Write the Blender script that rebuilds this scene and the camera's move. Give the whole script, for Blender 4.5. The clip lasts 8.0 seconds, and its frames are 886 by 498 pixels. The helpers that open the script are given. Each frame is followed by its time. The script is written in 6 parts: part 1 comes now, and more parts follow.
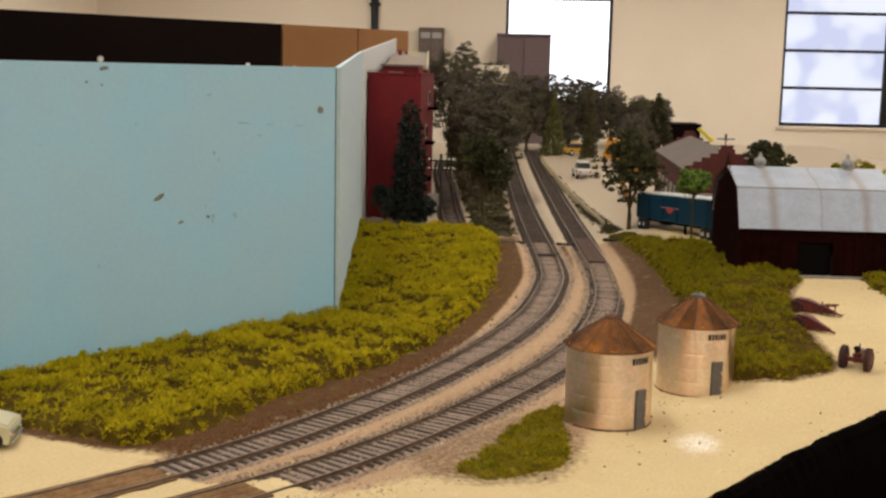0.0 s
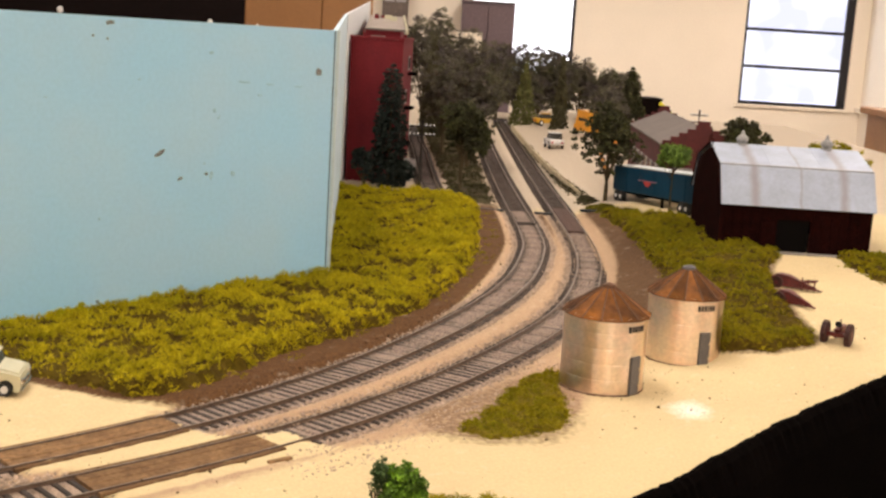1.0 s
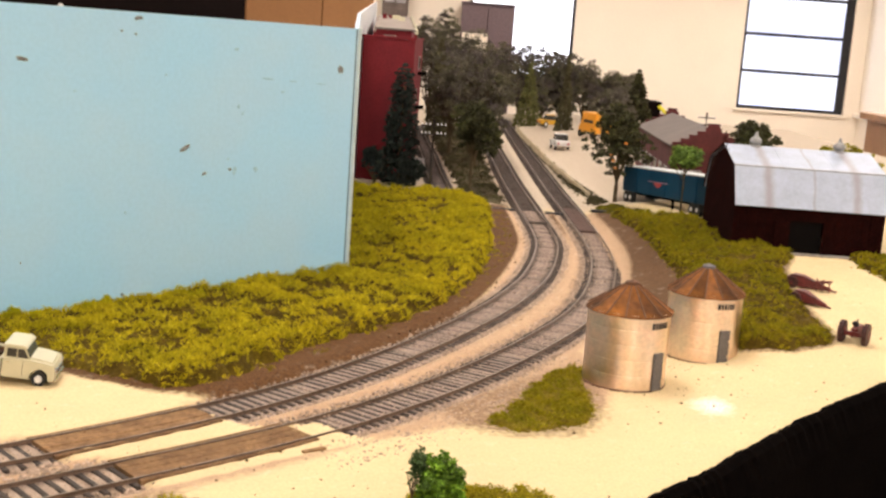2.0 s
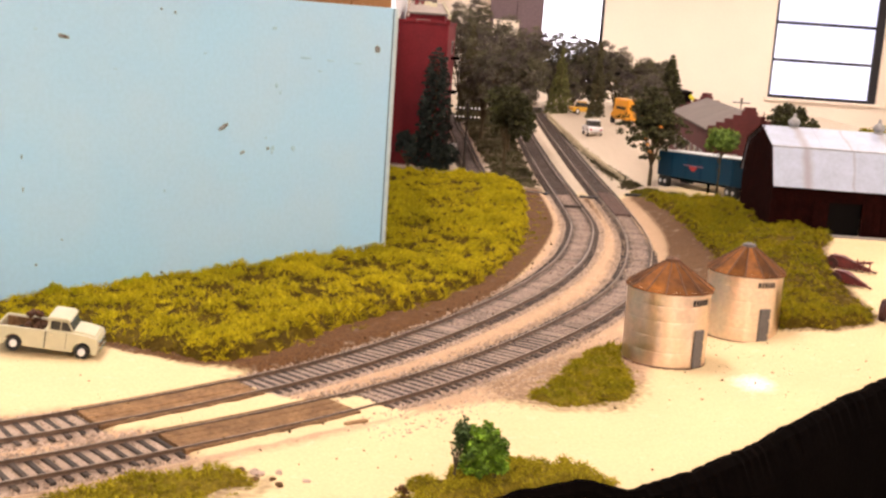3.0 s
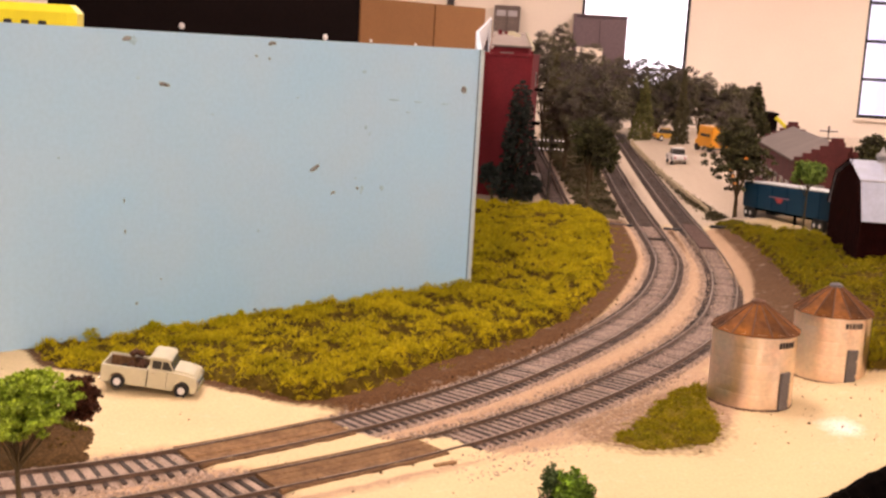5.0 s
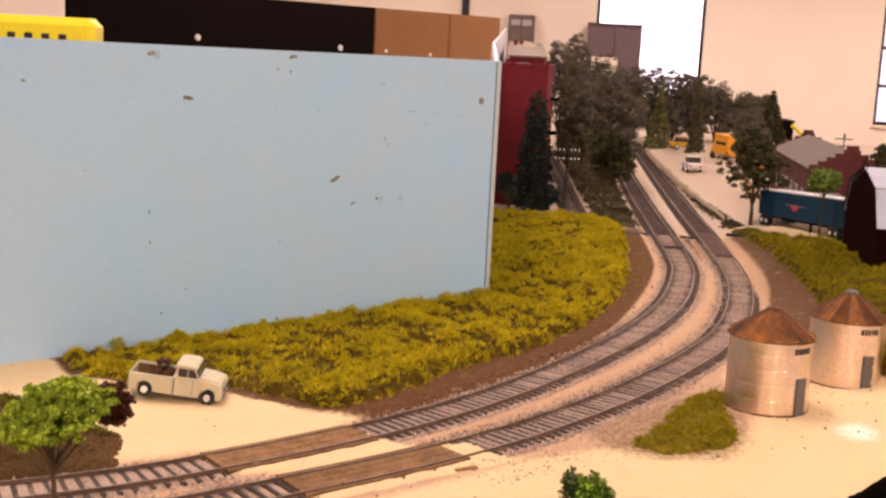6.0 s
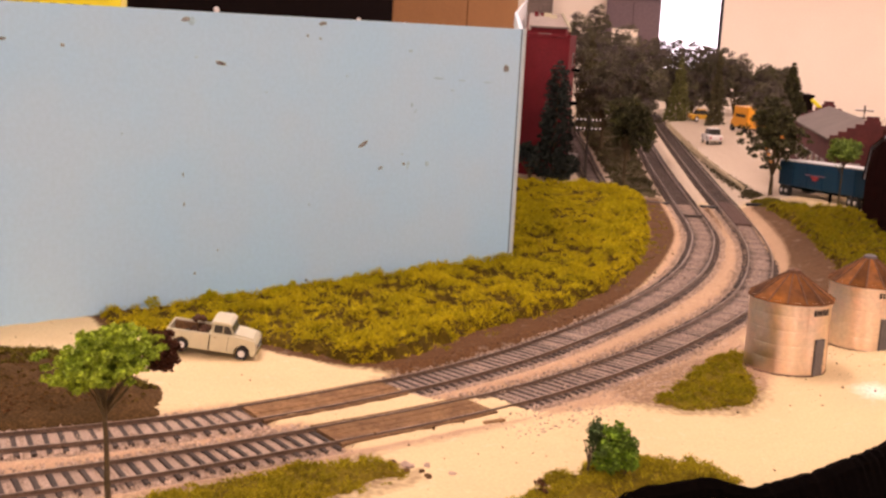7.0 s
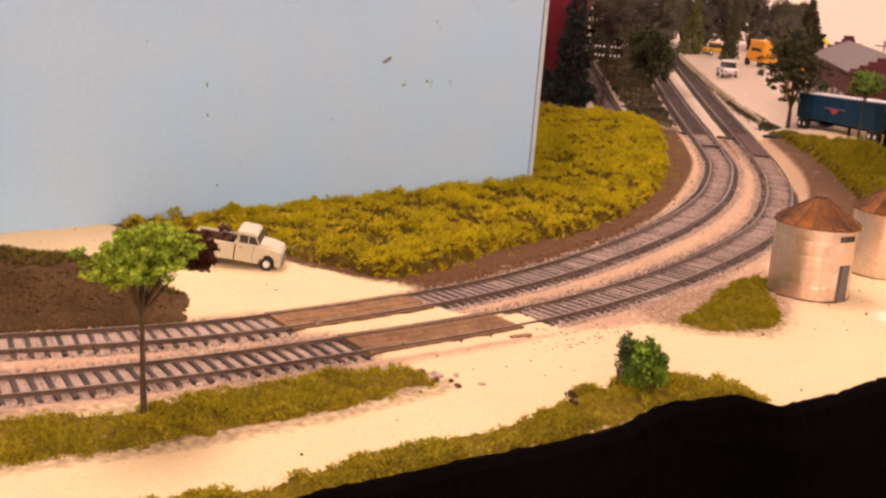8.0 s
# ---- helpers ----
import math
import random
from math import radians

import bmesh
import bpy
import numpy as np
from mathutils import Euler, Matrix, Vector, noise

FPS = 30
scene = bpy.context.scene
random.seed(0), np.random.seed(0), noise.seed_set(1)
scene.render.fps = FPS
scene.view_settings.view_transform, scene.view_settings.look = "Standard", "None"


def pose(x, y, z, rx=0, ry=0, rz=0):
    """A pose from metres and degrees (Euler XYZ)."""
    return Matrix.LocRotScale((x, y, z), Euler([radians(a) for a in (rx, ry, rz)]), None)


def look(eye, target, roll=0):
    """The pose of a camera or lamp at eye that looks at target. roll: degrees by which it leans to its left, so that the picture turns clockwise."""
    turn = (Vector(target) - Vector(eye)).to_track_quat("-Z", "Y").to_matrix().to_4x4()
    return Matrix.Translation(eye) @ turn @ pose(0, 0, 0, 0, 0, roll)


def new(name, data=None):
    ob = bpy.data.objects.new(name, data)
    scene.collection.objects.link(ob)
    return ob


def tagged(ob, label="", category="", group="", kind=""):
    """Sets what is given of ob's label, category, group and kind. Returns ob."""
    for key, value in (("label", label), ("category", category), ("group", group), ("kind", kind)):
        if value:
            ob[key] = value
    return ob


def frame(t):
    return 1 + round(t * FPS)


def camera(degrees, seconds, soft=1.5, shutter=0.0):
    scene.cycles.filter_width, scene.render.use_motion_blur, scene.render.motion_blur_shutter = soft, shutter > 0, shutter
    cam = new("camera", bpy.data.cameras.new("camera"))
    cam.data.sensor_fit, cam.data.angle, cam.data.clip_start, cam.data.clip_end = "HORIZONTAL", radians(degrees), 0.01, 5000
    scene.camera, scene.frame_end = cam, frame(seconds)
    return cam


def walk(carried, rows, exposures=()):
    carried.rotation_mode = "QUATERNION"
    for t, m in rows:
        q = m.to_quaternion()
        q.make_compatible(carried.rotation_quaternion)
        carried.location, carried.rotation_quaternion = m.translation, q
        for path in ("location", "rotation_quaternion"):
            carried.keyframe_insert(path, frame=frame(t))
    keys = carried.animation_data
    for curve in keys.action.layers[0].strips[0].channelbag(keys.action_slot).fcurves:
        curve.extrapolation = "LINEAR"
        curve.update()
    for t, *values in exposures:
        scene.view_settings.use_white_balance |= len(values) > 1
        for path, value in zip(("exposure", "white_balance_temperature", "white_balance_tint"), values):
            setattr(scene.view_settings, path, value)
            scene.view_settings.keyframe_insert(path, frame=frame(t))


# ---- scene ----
cam = camera(41.3, 8.0, soft=2.55)
PATH = [
    (0, (-0.00268, 0.02275, 0.15976), (-0.05721, 1.01009, 0.01079), 1.23),
    (0.5, (-0.01321, 0.01870, 0.15881), (-0.04915, 1.00289, -0.01460), 2.23),
    (1, (-0.02548, 0.00997, 0.16013), (-0.04015, 0.99425, -0.01584), 3.53),
    (2.5, (-0.04241, 0.00212, 0.15406), (-0.05769, 0.98669, -0.02026), 4.38),
    (3, (-0.04436, 0.00176, 0.15044), (-0.07925, 0.98409, -0.03342), 3.98),
    (3.5, (-0.04636, -0.00003, 0.15072), (-0.10108, 0.97889, -0.04603), 3.86),
    (4, (-0.04653, -0.00540, 0.15681), (-0.12307, 0.97277, -0.03641), 3.82),
    (4.5, (-0.04645, -0.00766, 0.16039), (-0.14133, 0.97134, -0.02002), 3.59),
    (6, (-0.04760, -0.01814, 0.16324), (-0.16673, 0.96129, 0.00039), 2.92),
    (6.5, (-0.04779, -0.02930, 0.16347), (-0.17592, 0.94776, -0.00664), 2.93),
    (7, (-0.05065, -0.03434, 0.15941), (-0.18215, 0.93954, -0.02566), 3.07),
    (7.5, (-0.05794, -0.03168, 0.15176), (-0.18511, 0.93784, -0.05767), 3.76),
    (8, (-0.06207, -0.03534, 0.15034), (-0.18921, 0.92675, -0.09094), 4.62),
]
EXPOSURES = [
    (0.0, -0.55, 6350, 10), (0.5, -0.34, 6350, 15), (1.0, -0.07, 6450, 16), (2.5, 0.27, 6230, 16), (3.0, 0.34, 6520, 25),
    (3.5, 0.40, 6760, 34), (4.0, 0.40, 6900, 37), (4.5, 0.15, 6930, 36), (6.5, -0.07, 7150, 43), (7.5, -0.04, 7220, 46), (8.0, 0.04, 7250, 48),
]
walk(cam, [(t, look(eye, target, roll)) for t, eye, target, roll in PATH], EXPOSURES)

# ---- world and light ----
MM = 0.001
FLOOR_Z, CEIL_Z = -1.05, 1.85          # room floor and ceiling, from the layout's ground
WALL_Y = 13.0
world = bpy.data.worlds.new("sky")
scene.world = world
world.use_nodes = True
wn = world.node_tree.nodes
sky = wn.new("ShaderNodeTexSky")
sky.sky_type, sky.sun_disc = "NISHITA", False
sky.sun_elevation, sky.sun_rotation = radians(35), radians(20)
world.node_tree.links.new(sky.outputs["Color"], wn["Background"].inputs["Color"])
wn["Background"].inputs["Strength"].default_value = 0.12
sun_data = bpy.data.lights.new("sun", "SUN")
sun_data.energy, sun_data.angle, sun_data.color = 1.0, radians(8), (1.0, 0.95, 0.88)
sun = new("sun", sun_data)
sun.matrix_world = look((0, 0, 0), (0.3, -0.8, -0.7))

# overhead lights, inferred and unseen; extra rows brighten the foam and far wall
LAMPS = [(2.9, -0.6), (2.2, -2.2), (0.6, -2.4), (-1.0, -1.7), (-0.6, 0.8), (1.6, 1.2), (-1.6, 3.8), (1.4, 3.8), (-1.6, 6.6), (1.8, 6.6), (-2.2, 8.8), (0.6, 8.8), (3.0, 8.8), (-2.4, 10.8), (0.6, 10.8), (3.2, 10.8)]
LAMP_POWER = 26.0
for lx, ly in LAMPS:
    ld = bpy.data.lights.new("tube_light", "AREA")
    # rows beyond y 8 run stronger to brighten the far wall
    ld.shape, ld.size, ld.size_y, ld.energy, ld.color = "RECTANGLE", 0.5, 1.2, LAMP_POWER * (1.5 if ly > 8 else 1.0), (1.0, 0.90, 0.76)
    lamp = new("tube_light", ld)
    lamp.location = (lx, ly, CEIL_Z - 0.09)


# ---- materials ----
def mat(name, base, rough=0.8, metal=0.0, spread=0.25, fine=900.0, coarse=60.0, bump=0.3, bump_scale=1500.0, second=None, vary=0.0, spec=0.5, island=0.0):
    """A surface with fine grain and coarse blotches; second: a colour mixed in by the coarse noise; vary: change from object to object."""
    m = bpy.data.materials.new(name)
    m.use_nodes = True
    nt = m.node_tree
    n, l = nt.nodes, nt.links
    b = n["Principled BSDF"]
    b.inputs["Roughness"].default_value, b.inputs["Metallic"].default_value = rough, metal
    b.inputs["Specular IOR Level"].default_value = spec
    tc = n.new("ShaderNodeTexCoord")

    def noise_tex(scale, detail=4.0):
        t = n.new("ShaderNodeTexNoise")
        t.inputs["Scale"].default_value, t.inputs["Detail"].default_value = scale, detail
        l.new(tc.outputs["Object"], t.inputs["Vector"])
        return t

    f, c = noise_tex(fine), noise_tex(coarse)
    second = second or [v * (1 - spread) for v in base]
    ramp = n.new("ShaderNodeMapRange")
    ramp.inputs["From Min"].default_value, ramp.inputs["From Max"].default_value = 0.35, 0.65
    l.new(c.outputs["Fac"], ramp.inputs["Value"])
    mix = n.new("ShaderNodeMix")
    mix.data_type = "RGBA"
    mix.inputs[6].default_value, mix.inputs[7].default_value = (*base, 1), (*second, 1)
    l.new(ramp.outputs["Result"], mix.inputs[0])
    grain = n.new("ShaderNodeMapRange")
    grain.inputs["From Min"].default_value, grain.inputs["From Max"].default_value = 0.3, 0.7
    grain.inputs["To Min"].default_value, grain.inputs["To Max"].default_value = 1 - spread, 1 + spread
    l.new(f.outputs["Fac"], grain.inputs["Value"])
    out = mix.outputs[2]
    hsv = n.new("ShaderNodeHueSaturation")
    l.new(out, hsv.inputs["Color"])
    value = grain.outputs["Result"]
    for amount, node, socket in ((vary, "ShaderNodeObjectInfo", "Random"), (island, "ShaderNodeNewGeometry", "Random Per Island")):
        if amount:
            info = n.new(node)
            rng = n.new("ShaderNodeMapRange")
            rng.inputs["To Min"].default_value, rng.inputs["To Max"].default_value = 1 - amount, 1 + amount
            l.new(info.outputs[socket], rng.inputs["Value"])
            mul = n.new("ShaderNodeMath")
            mul.operation = "MULTIPLY"
            l.new(value, mul.inputs[0])
            l.new(rng.outputs["Result"], mul.inputs[1])
            value = mul.outputs[0]
    l.new(value, hsv.inputs["Value"])
    l.new(hsv.outputs["Color"], b.inputs["Base Color"])
    if bump:
        bt = noise_tex(bump_scale, 3.0)
        bn = n.new("ShaderNodeBump")
        bn.inputs["Strength"].default_value, bn.inputs["Distance"].default_value = bump, 0.0006
        l.new(bt.outputs["Fac"], bn.inputs["Height"])
        l.new(bn.outputs["Normal"], b.inputs["Normal"])
    return m


def masked(m, attr, colour, rough=None, soft=0.25, scale=350.0, grain=0.45):
    """Adds a second colour to a material where a vertex mask is set, its border broken up by noise."""
    nt = m.node_tree
    n, l = nt.nodes, nt.links
    b = n["Principled BSDF"]
    src = b.inputs["Base Color"].links[0].from_socket
    at = n.new("ShaderNodeAttribute")
    at.attribute_name = attr
    tc = n.new("ShaderNodeTexCoord")
    no = n.new("ShaderNodeTexNoise")
    no.inputs["Scale"].default_value, no.inputs["Detail"].default_value = scale, 6.0
    l.new(tc.outputs["Object"], no.inputs["Vector"])
    add = n.new("ShaderNodeMath")
    add.operation = "MULTIPLY_ADD"
    l.new(no.outputs["Fac"], add.inputs[0])
    add.inputs[1].default_value = 0.9
    l.new(at.outputs["Fac"], add.inputs[2])
    rg = n.new("ShaderNodeMapRange")
    rg.inputs["From Min"].default_value, rg.inputs["From Max"].default_value = 0.95 - soft, 0.95 + soft
    l.new(add.outputs[0], rg.inputs["Value"])
    fine = n.new("ShaderNodeTexNoise")
    fine.inputs["Scale"].default_value, fine.inputs["Detail"].default_value = 1100.0, 5.0
    l.new(tc.outputs["Object"], fine.inputs["Vector"])
    hs = n.new("ShaderNodeHueSaturation")
    hs.inputs["Color"].default_value = (*colour, 1)
    fr = n.new("ShaderNodeMapRange")
    fr.inputs["From Min"].default_value, fr.inputs["From Max"].default_value = 0.3, 0.7
    fr.inputs["To Min"].default_value, fr.inputs["To Max"].default_value = 1 - grain, 1 + grain
    l.new(fine.outputs["Fac"], fr.inputs["Value"])
    l.new(fr.outputs["Result"], hs.inputs["Value"])
    mix = n.new("ShaderNodeMix")
    mix.data_type = "RGBA"
    l.new(rg.outputs["Result"], mix.inputs[0])
    l.new(src, mix.inputs[6])
    l.new(hs.outputs["Color"], mix.inputs[7])
    l.new(mix.outputs[2], b.inputs["Base Color"])
    return m


def glow(name, colour, strength, second=None, scale=3.0):
    m = bpy.data.materials.new(name)
    m.use_nodes = True
    n, l = m.node_tree.nodes, m.node_tree.links
    b = n["Principled BSDF"]
    b.inputs["Base Color"].default_value = (0, 0, 0, 1)
    b.inputs["Emission Color"].default_value = (*colour, 1)
    b.inputs["Emission Strength"].default_value = strength
    if second:
        tc, no, mix = n.new("ShaderNodeTexCoord"), n.new("ShaderNodeTexNoise"), n.new("ShaderNodeMix")
        no.inputs["Scale"].default_value, no.inputs["Detail"].default_value = scale, 1.0
        rg = n.new("ShaderNodeMapRange")
        rg.inputs["From Min"].default_value, rg.inputs["From Max"].default_value = 0.42, 0.58
        l.new(tc.outputs["Object"], no.inputs["Vector"])
        l.new(no.outputs["Fac"], rg.inputs["Value"])
        mix.data_type = "RGBA"
        mix.inputs[6].default_value, mix.inputs[7].default_value = (*colour, 1), (*second, 1)
        l.new(rg.outputs["Result"], mix.inputs[0])
        l.new(mix.outputs[2], b.inputs["Emission Color"])
    return m


SAND = mat("sand", (0.645, 0.52, 0.30), 0.85, spread=0.08, fine=700, coarse=16, bump=0.25, bump_scale=900, second=(0.61, 0.482, 0.278), spec=0.2)
masked(SAND, "gravel", (0.43, 0.29, 0.185), soft=0.35, grain=0.2)
masked(SAND, "soil", (0.105, 0.055, 0.024), soft=0.3, grain=0.5)
masked(SAND, "dirt", (0.092, 0.042, 0.013), grain=0.7)
masked(SAND, "lot", (0.50, 0.42, 0.325), soft=0.4, scale=200, grain=0.15)
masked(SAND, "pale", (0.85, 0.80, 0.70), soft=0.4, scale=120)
MOUND = mat("earth", (0.082, 0.047, 0.018), 0.95, spread=0.5, fine=900, coarse=50, bump=1.0, bump_scale=700, second=(0.05, 0.03, 0.011), spec=0.1)
PALE_BALLAST = mat("pale_ballast", (0.40, 0.305, 0.238), 0.9, spread=0.3, fine=1300, coarse=90, bump=0.9, bump_scale=1500, second=(0.35, 0.272, 0.215), spec=0.2)
BALLAST = mat("ballast", (0.30, 0.228, 0.186), 0.9, spread=0.45, fine=1300, coarse=90, bump=0.9, bump_scale=1500, second=(0.28, 0.22, 0.185), spec=0.2)
BALLAST_DARK = mat("dark_ballast", (0.065, 0.045, 0.036), 0.9, spread=0.4, fine=1500, coarse=60, bump=0.8, bump_scale=1500, spec=0.1)
TIE = mat("tie_plastic", (0.052, 0.037, 0.028), 0.75, spread=0.3, fine=800, coarse=200, bump=0.3, vary=0.3)
RAIL = mat("rail_metal", (0.18, 0.122, 0.085), 0.55, 0.3, spread=0.25, fine=600, coarse=90, bump=0.1)
RAIL_TOP = mat("worn_rail_top", (0.36, 0.29, 0.24), 0.42, 0.6, spread=0.3, fine=600, coarse=60, bump=0.1)
PLANK = mat("crossing_wood", (0.23, 0.135, 0.065), 0.85, spread=0.3, fine=500, coarse=120, bump=0.4, second=(0.15, 0.085, 0.042), vary=0.25, spec=0.15)
FOAM = mat("foam_board", (0.345, 0.64, 0.875), 0.75, spread=0.03, fine=400, coarse=18, bump=0.08, bump_scale=600, second=(0.385, 0.635, 0.83))
FOAM_EDGE = mat("foam_board_cut", (0.50, 0.62, 0.66), 0.8, spread=0.1, fine=900, coarse=120, bump=0.3)
SCAR = mat("foam_scar", (0.135, 0.12, 0.11), 0.9, spread=0.45, fine=700, coarse=260, bump=0.5, second=(0.27, 0.31, 0.33))
PALE_FOAM = mat("pale_blue_card", (0.56, 0.71, 0.82), 0.75, spread=0.05, fine=300, coarse=20, bump=0.05)
SEAM_GREY = mat("seam_shadow_line", (0.10, 0.11, 0.12), 0.9, spread=0.2)
WHITEBOARD = mat("white_card", (0.72, 0.76, 0.80), 0.75, spread=0.05, fine=300, coarse=12, bump=0.05)
BLACK = mat("black_fascia", (0.0022, 0.0014, 0.0011), 0.85, spread=0.4, fine=500, coarse=40, bump=0.5, bump_scale=500, spec=0.012)
STEEL = mat("bin_steel", (0.90, 0.70, 0.565), 0.28, 1.0, spread=0.10, fine=500, coarse=120, bump=0.11, bump_scale=220, second=(0.80, 0.67, 0.54))
tang = STEEL.node_tree.nodes.new("ShaderNodeTangent")
tang.direction_type, tang.axis = "RADIAL", "Z"
STEEL.node_tree.links.new(tang.outputs["Tangent"], STEEL.node_tree.nodes["Principled BSDF"].inputs["Tangent"])
STEEL.node_tree.nodes["Principled BSDF"].inputs["Anisotropic"].default_value = 0.9
STEEL.node_tree.nodes["Principled BSDF"].inputs["Anisotropic Rotation"].default_value = 0.25
RUST = mat("rusty_roof", (0.12, 0.05, 0.022), 0.7, 0.2, spread=0.35, fine=500, coarse=150, bump=0.4, second=(0.13, 0.075, 0.045))
GREY_DOOR = mat("grey_door", (0.13, 0.12, 0.12), 0.6, spread=0.2)
BAR_BLACK = mat("black_paint", (0.012, 0.012, 0.014), 0.6, spread=0.2)
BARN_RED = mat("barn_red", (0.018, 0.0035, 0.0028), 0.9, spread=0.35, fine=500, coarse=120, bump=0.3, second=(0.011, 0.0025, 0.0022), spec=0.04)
BARN_ROOF = mat("barn_roof_sheet", (0.41, 0.475, 0.60), 0.5, 0.25, spread=0.06, fine=400, coarse=60, bump=0.06, second=(0.36, 0.415, 0.52))


def streaks(m, places, colour):
    """Soft runs of rust down a roof, at places (x, half width, strength) in mm along it."""
    n, l = m.node_tree.nodes, m.node_tree.links
    b = n["Principled BSDF"]
    tc, sep = n.new("ShaderNodeTexCoord"), n.new("ShaderNodeSeparateXYZ")
    l.new(tc.outputs["Object"], sep.inputs[0])
    no = n.new("ShaderNodeTexNoise")
    no.inputs["Scale"].default_value, no.inputs["Detail"].default_value = 90.0, 4.0
    l.new(tc.outputs["Object"], no.inputs["Vector"])
    for x, w, s in places:
        off = n.new("ShaderNodeMath")
        off.operation = "MULTIPLY_ADD"
        l.new(no.outputs["Fac"], off.inputs[0])
        off.inputs[1].default_value = 0.005
        l.new(sep.outputs["X"], off.inputs[2])
        gap = n.new("ShaderNodeMath")
        gap.operation = "SUBTRACT"
        l.new(off.outputs[0], gap.inputs[0])
        gap.inputs[1].default_value = (x + 2.5) * MM
        size = n.new("ShaderNodeMath")
        size.operation = "ABSOLUTE"
        l.new(gap.outputs[0], size.inputs[0])
        fade = n.new("ShaderNodeMapRange")
        fade.interpolation_type = "SMOOTHSTEP"
        fade.inputs["From Min"].default_value, fade.inputs["From Max"].default_value = 0.0, w * MM
        fade.inputs["To Min"].default_value, fade.inputs["To Max"].default_value = s, 0.0
        l.new(size.outputs[0], fade.inputs["Value"])
        mix = n.new("ShaderNodeMix")
        mix.data_type = "RGBA"
        l.new(fade.outputs["Result"], mix.inputs[0])
        l.new(b.inputs["Base Color"].links[0].from_socket, mix.inputs[6])
        mix.inputs[7].default_value = (*colour, 1)
        l.new(mix.outputs[2], b.inputs["Base Color"])


streaks(BARN_ROOF, [(24, 6.0, 0.62), (57, 1.6, 0.45), (88, 6.0, 0.6)], (0.25, 0.205, 0.20))
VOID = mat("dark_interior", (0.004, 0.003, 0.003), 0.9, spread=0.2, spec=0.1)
RED_WALL = mat("red_building_wall", (0.175, 0.016, 0.022), 0.8, spread=0.15, fine=500, coarse=40, bump=0.2, second=(0.135, 0.014, 0.019), spec=0.2)
BRICK_RED = mat("brick_red", (0.10, 0.017, 0.018), 0.85, spread=0.3, fine=700, coarse=60, bump=0.4)
ROOF_GREY = mat("grey_roof", (0.16, 0.135, 0.122), 0.85, spread=0.15, fine=600, coarse=40, bump=0.3)
PALE_ROOF = mat("pale_annex", (0.33, 0.28, 0.25), 0.85, spread=0.15, fine=300, coarse=40)
SIDE_GREY = mat("grey_siding", (0.30, 0.28, 0.27), 0.8, spread=0.15, fine=500, coarse=60)
TEAL = mat("teal_paint", (0.001, 0.038, 0.080), 0.5, spread=0.08, fine=300, coarse=60, bump=0.02, spec=0.2)
TEAL_TOP = mat("pale_trailer_roof", (0.55, 0.60, 0.62), 0.5, spread=0.08)
RED_MARK = mat("red_mark", (0.45, 0.05, 0.05), 0.6, spread=0.1)
RUBBER = mat("rubber", (0.012, 0.012, 0.012), 0.7, spread=0.2)
CREAM = mat("cream_paint", (0.56, 0.53, 0.37), 0.35, spread=0.04, fine=300, coarse=60, bump=0.02)
CHROME = mat("chrome", (0.75, 0.75, 0.75), 0.15, 1.0, spread=0.05, bump=0)
GLASS = mat("car_glass", (0.035, 0.033, 0.03), 0.22, spread=0.05, bump=0)
YELLOW = mat("yellow_paint", (0.75, 0.32, 0.012), 0.45, spread=0.06, bump=0.03)
TAXI = mat("deep_yellow_paint", (0.55, 0.30, 0.015), 0.45, spread=0.06, bump=0.03)
WHITE = mat("white_paint", (0.75, 0.75, 0.75), 0.4, spread=0.04, bump=0.02)
TOOL_YELLOW = mat("yellow_plastic", (0.80, 0.72, 0.02), 0.4, spread=0.04, bump=0.02)
TOOL_ORANGE = mat("orange_plastic", (0.65, 0.25, 0.03), 0.4, spread=0.04, bump=0.02)
MACHINE_RED = mat("machine_red", (0.105, 0.007, 0.006), 0.5, spread=0.25, fine=600, coarse=200)
MUSTARD = mat("mustard_turf", (0.51, 0.42, 0.008), 0.95, spread=0.22, fine=500, coarse=45, bump=0.2, second=(0.37, 0.32, 0.007), island=0.42, spec=0.15)
OLIVE = mat("olive_turf", (0.27, 0.222, 0.005), 0.95, spread=0.22, fine=500, coarse=60, bump=0.2, second=(0.22, 0.20, 0.006), island=0.3, spec=0.15)
# soil-brown sheet under the crumbs, darkened further for the shade between lumps
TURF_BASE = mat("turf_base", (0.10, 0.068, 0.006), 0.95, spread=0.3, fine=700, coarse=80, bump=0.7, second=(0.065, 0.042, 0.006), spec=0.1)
FAR_TURF = mat("far_turf", (0.062, 0.060, 0.024), 0.95, spread=0.3, fine=400, coarse=40, bump=0.3, second=(0.085, 0.07, 0.04), island=0.3, spec=0.15)
BRIGHT_LEAF = mat("bright_leaf", (0.32, 0.44, 0.028), 0.8, spread=0.25, fine=600, coarse=100, bump=0.2, second=(0.17, 0.27, 0.016), island=0.45, spec=0.3)
BUSH_LEAF = mat("bush_leaf", (0.17, 0.33, 0.016), 0.8, spread=0.3, fine=600, coarse=140, bump=0.2, second=(0.055, 0.11, 0.012), island=0.55, spec=0.3)
DARK_LEAF = mat("dark_leaf", (0.062, 0.066, 0.022), 0.9, spread=0.3, fine=500, coarse=60, bump=0.2, second=(0.045, 0.042, 0.024), island=0.4, spec=0.2)
# far foliage: paler than DARK_LEAF, the bright window's haze put into its colour
HAZED_LEAF = mat("hazed_leaf", (0.14, 0.135, 0.07), 0.9, spread=0.35, fine=500, coarse=40, bump=0.2, second=(0.105, 0.086, 0.088), island=0.3, spec=0.2)
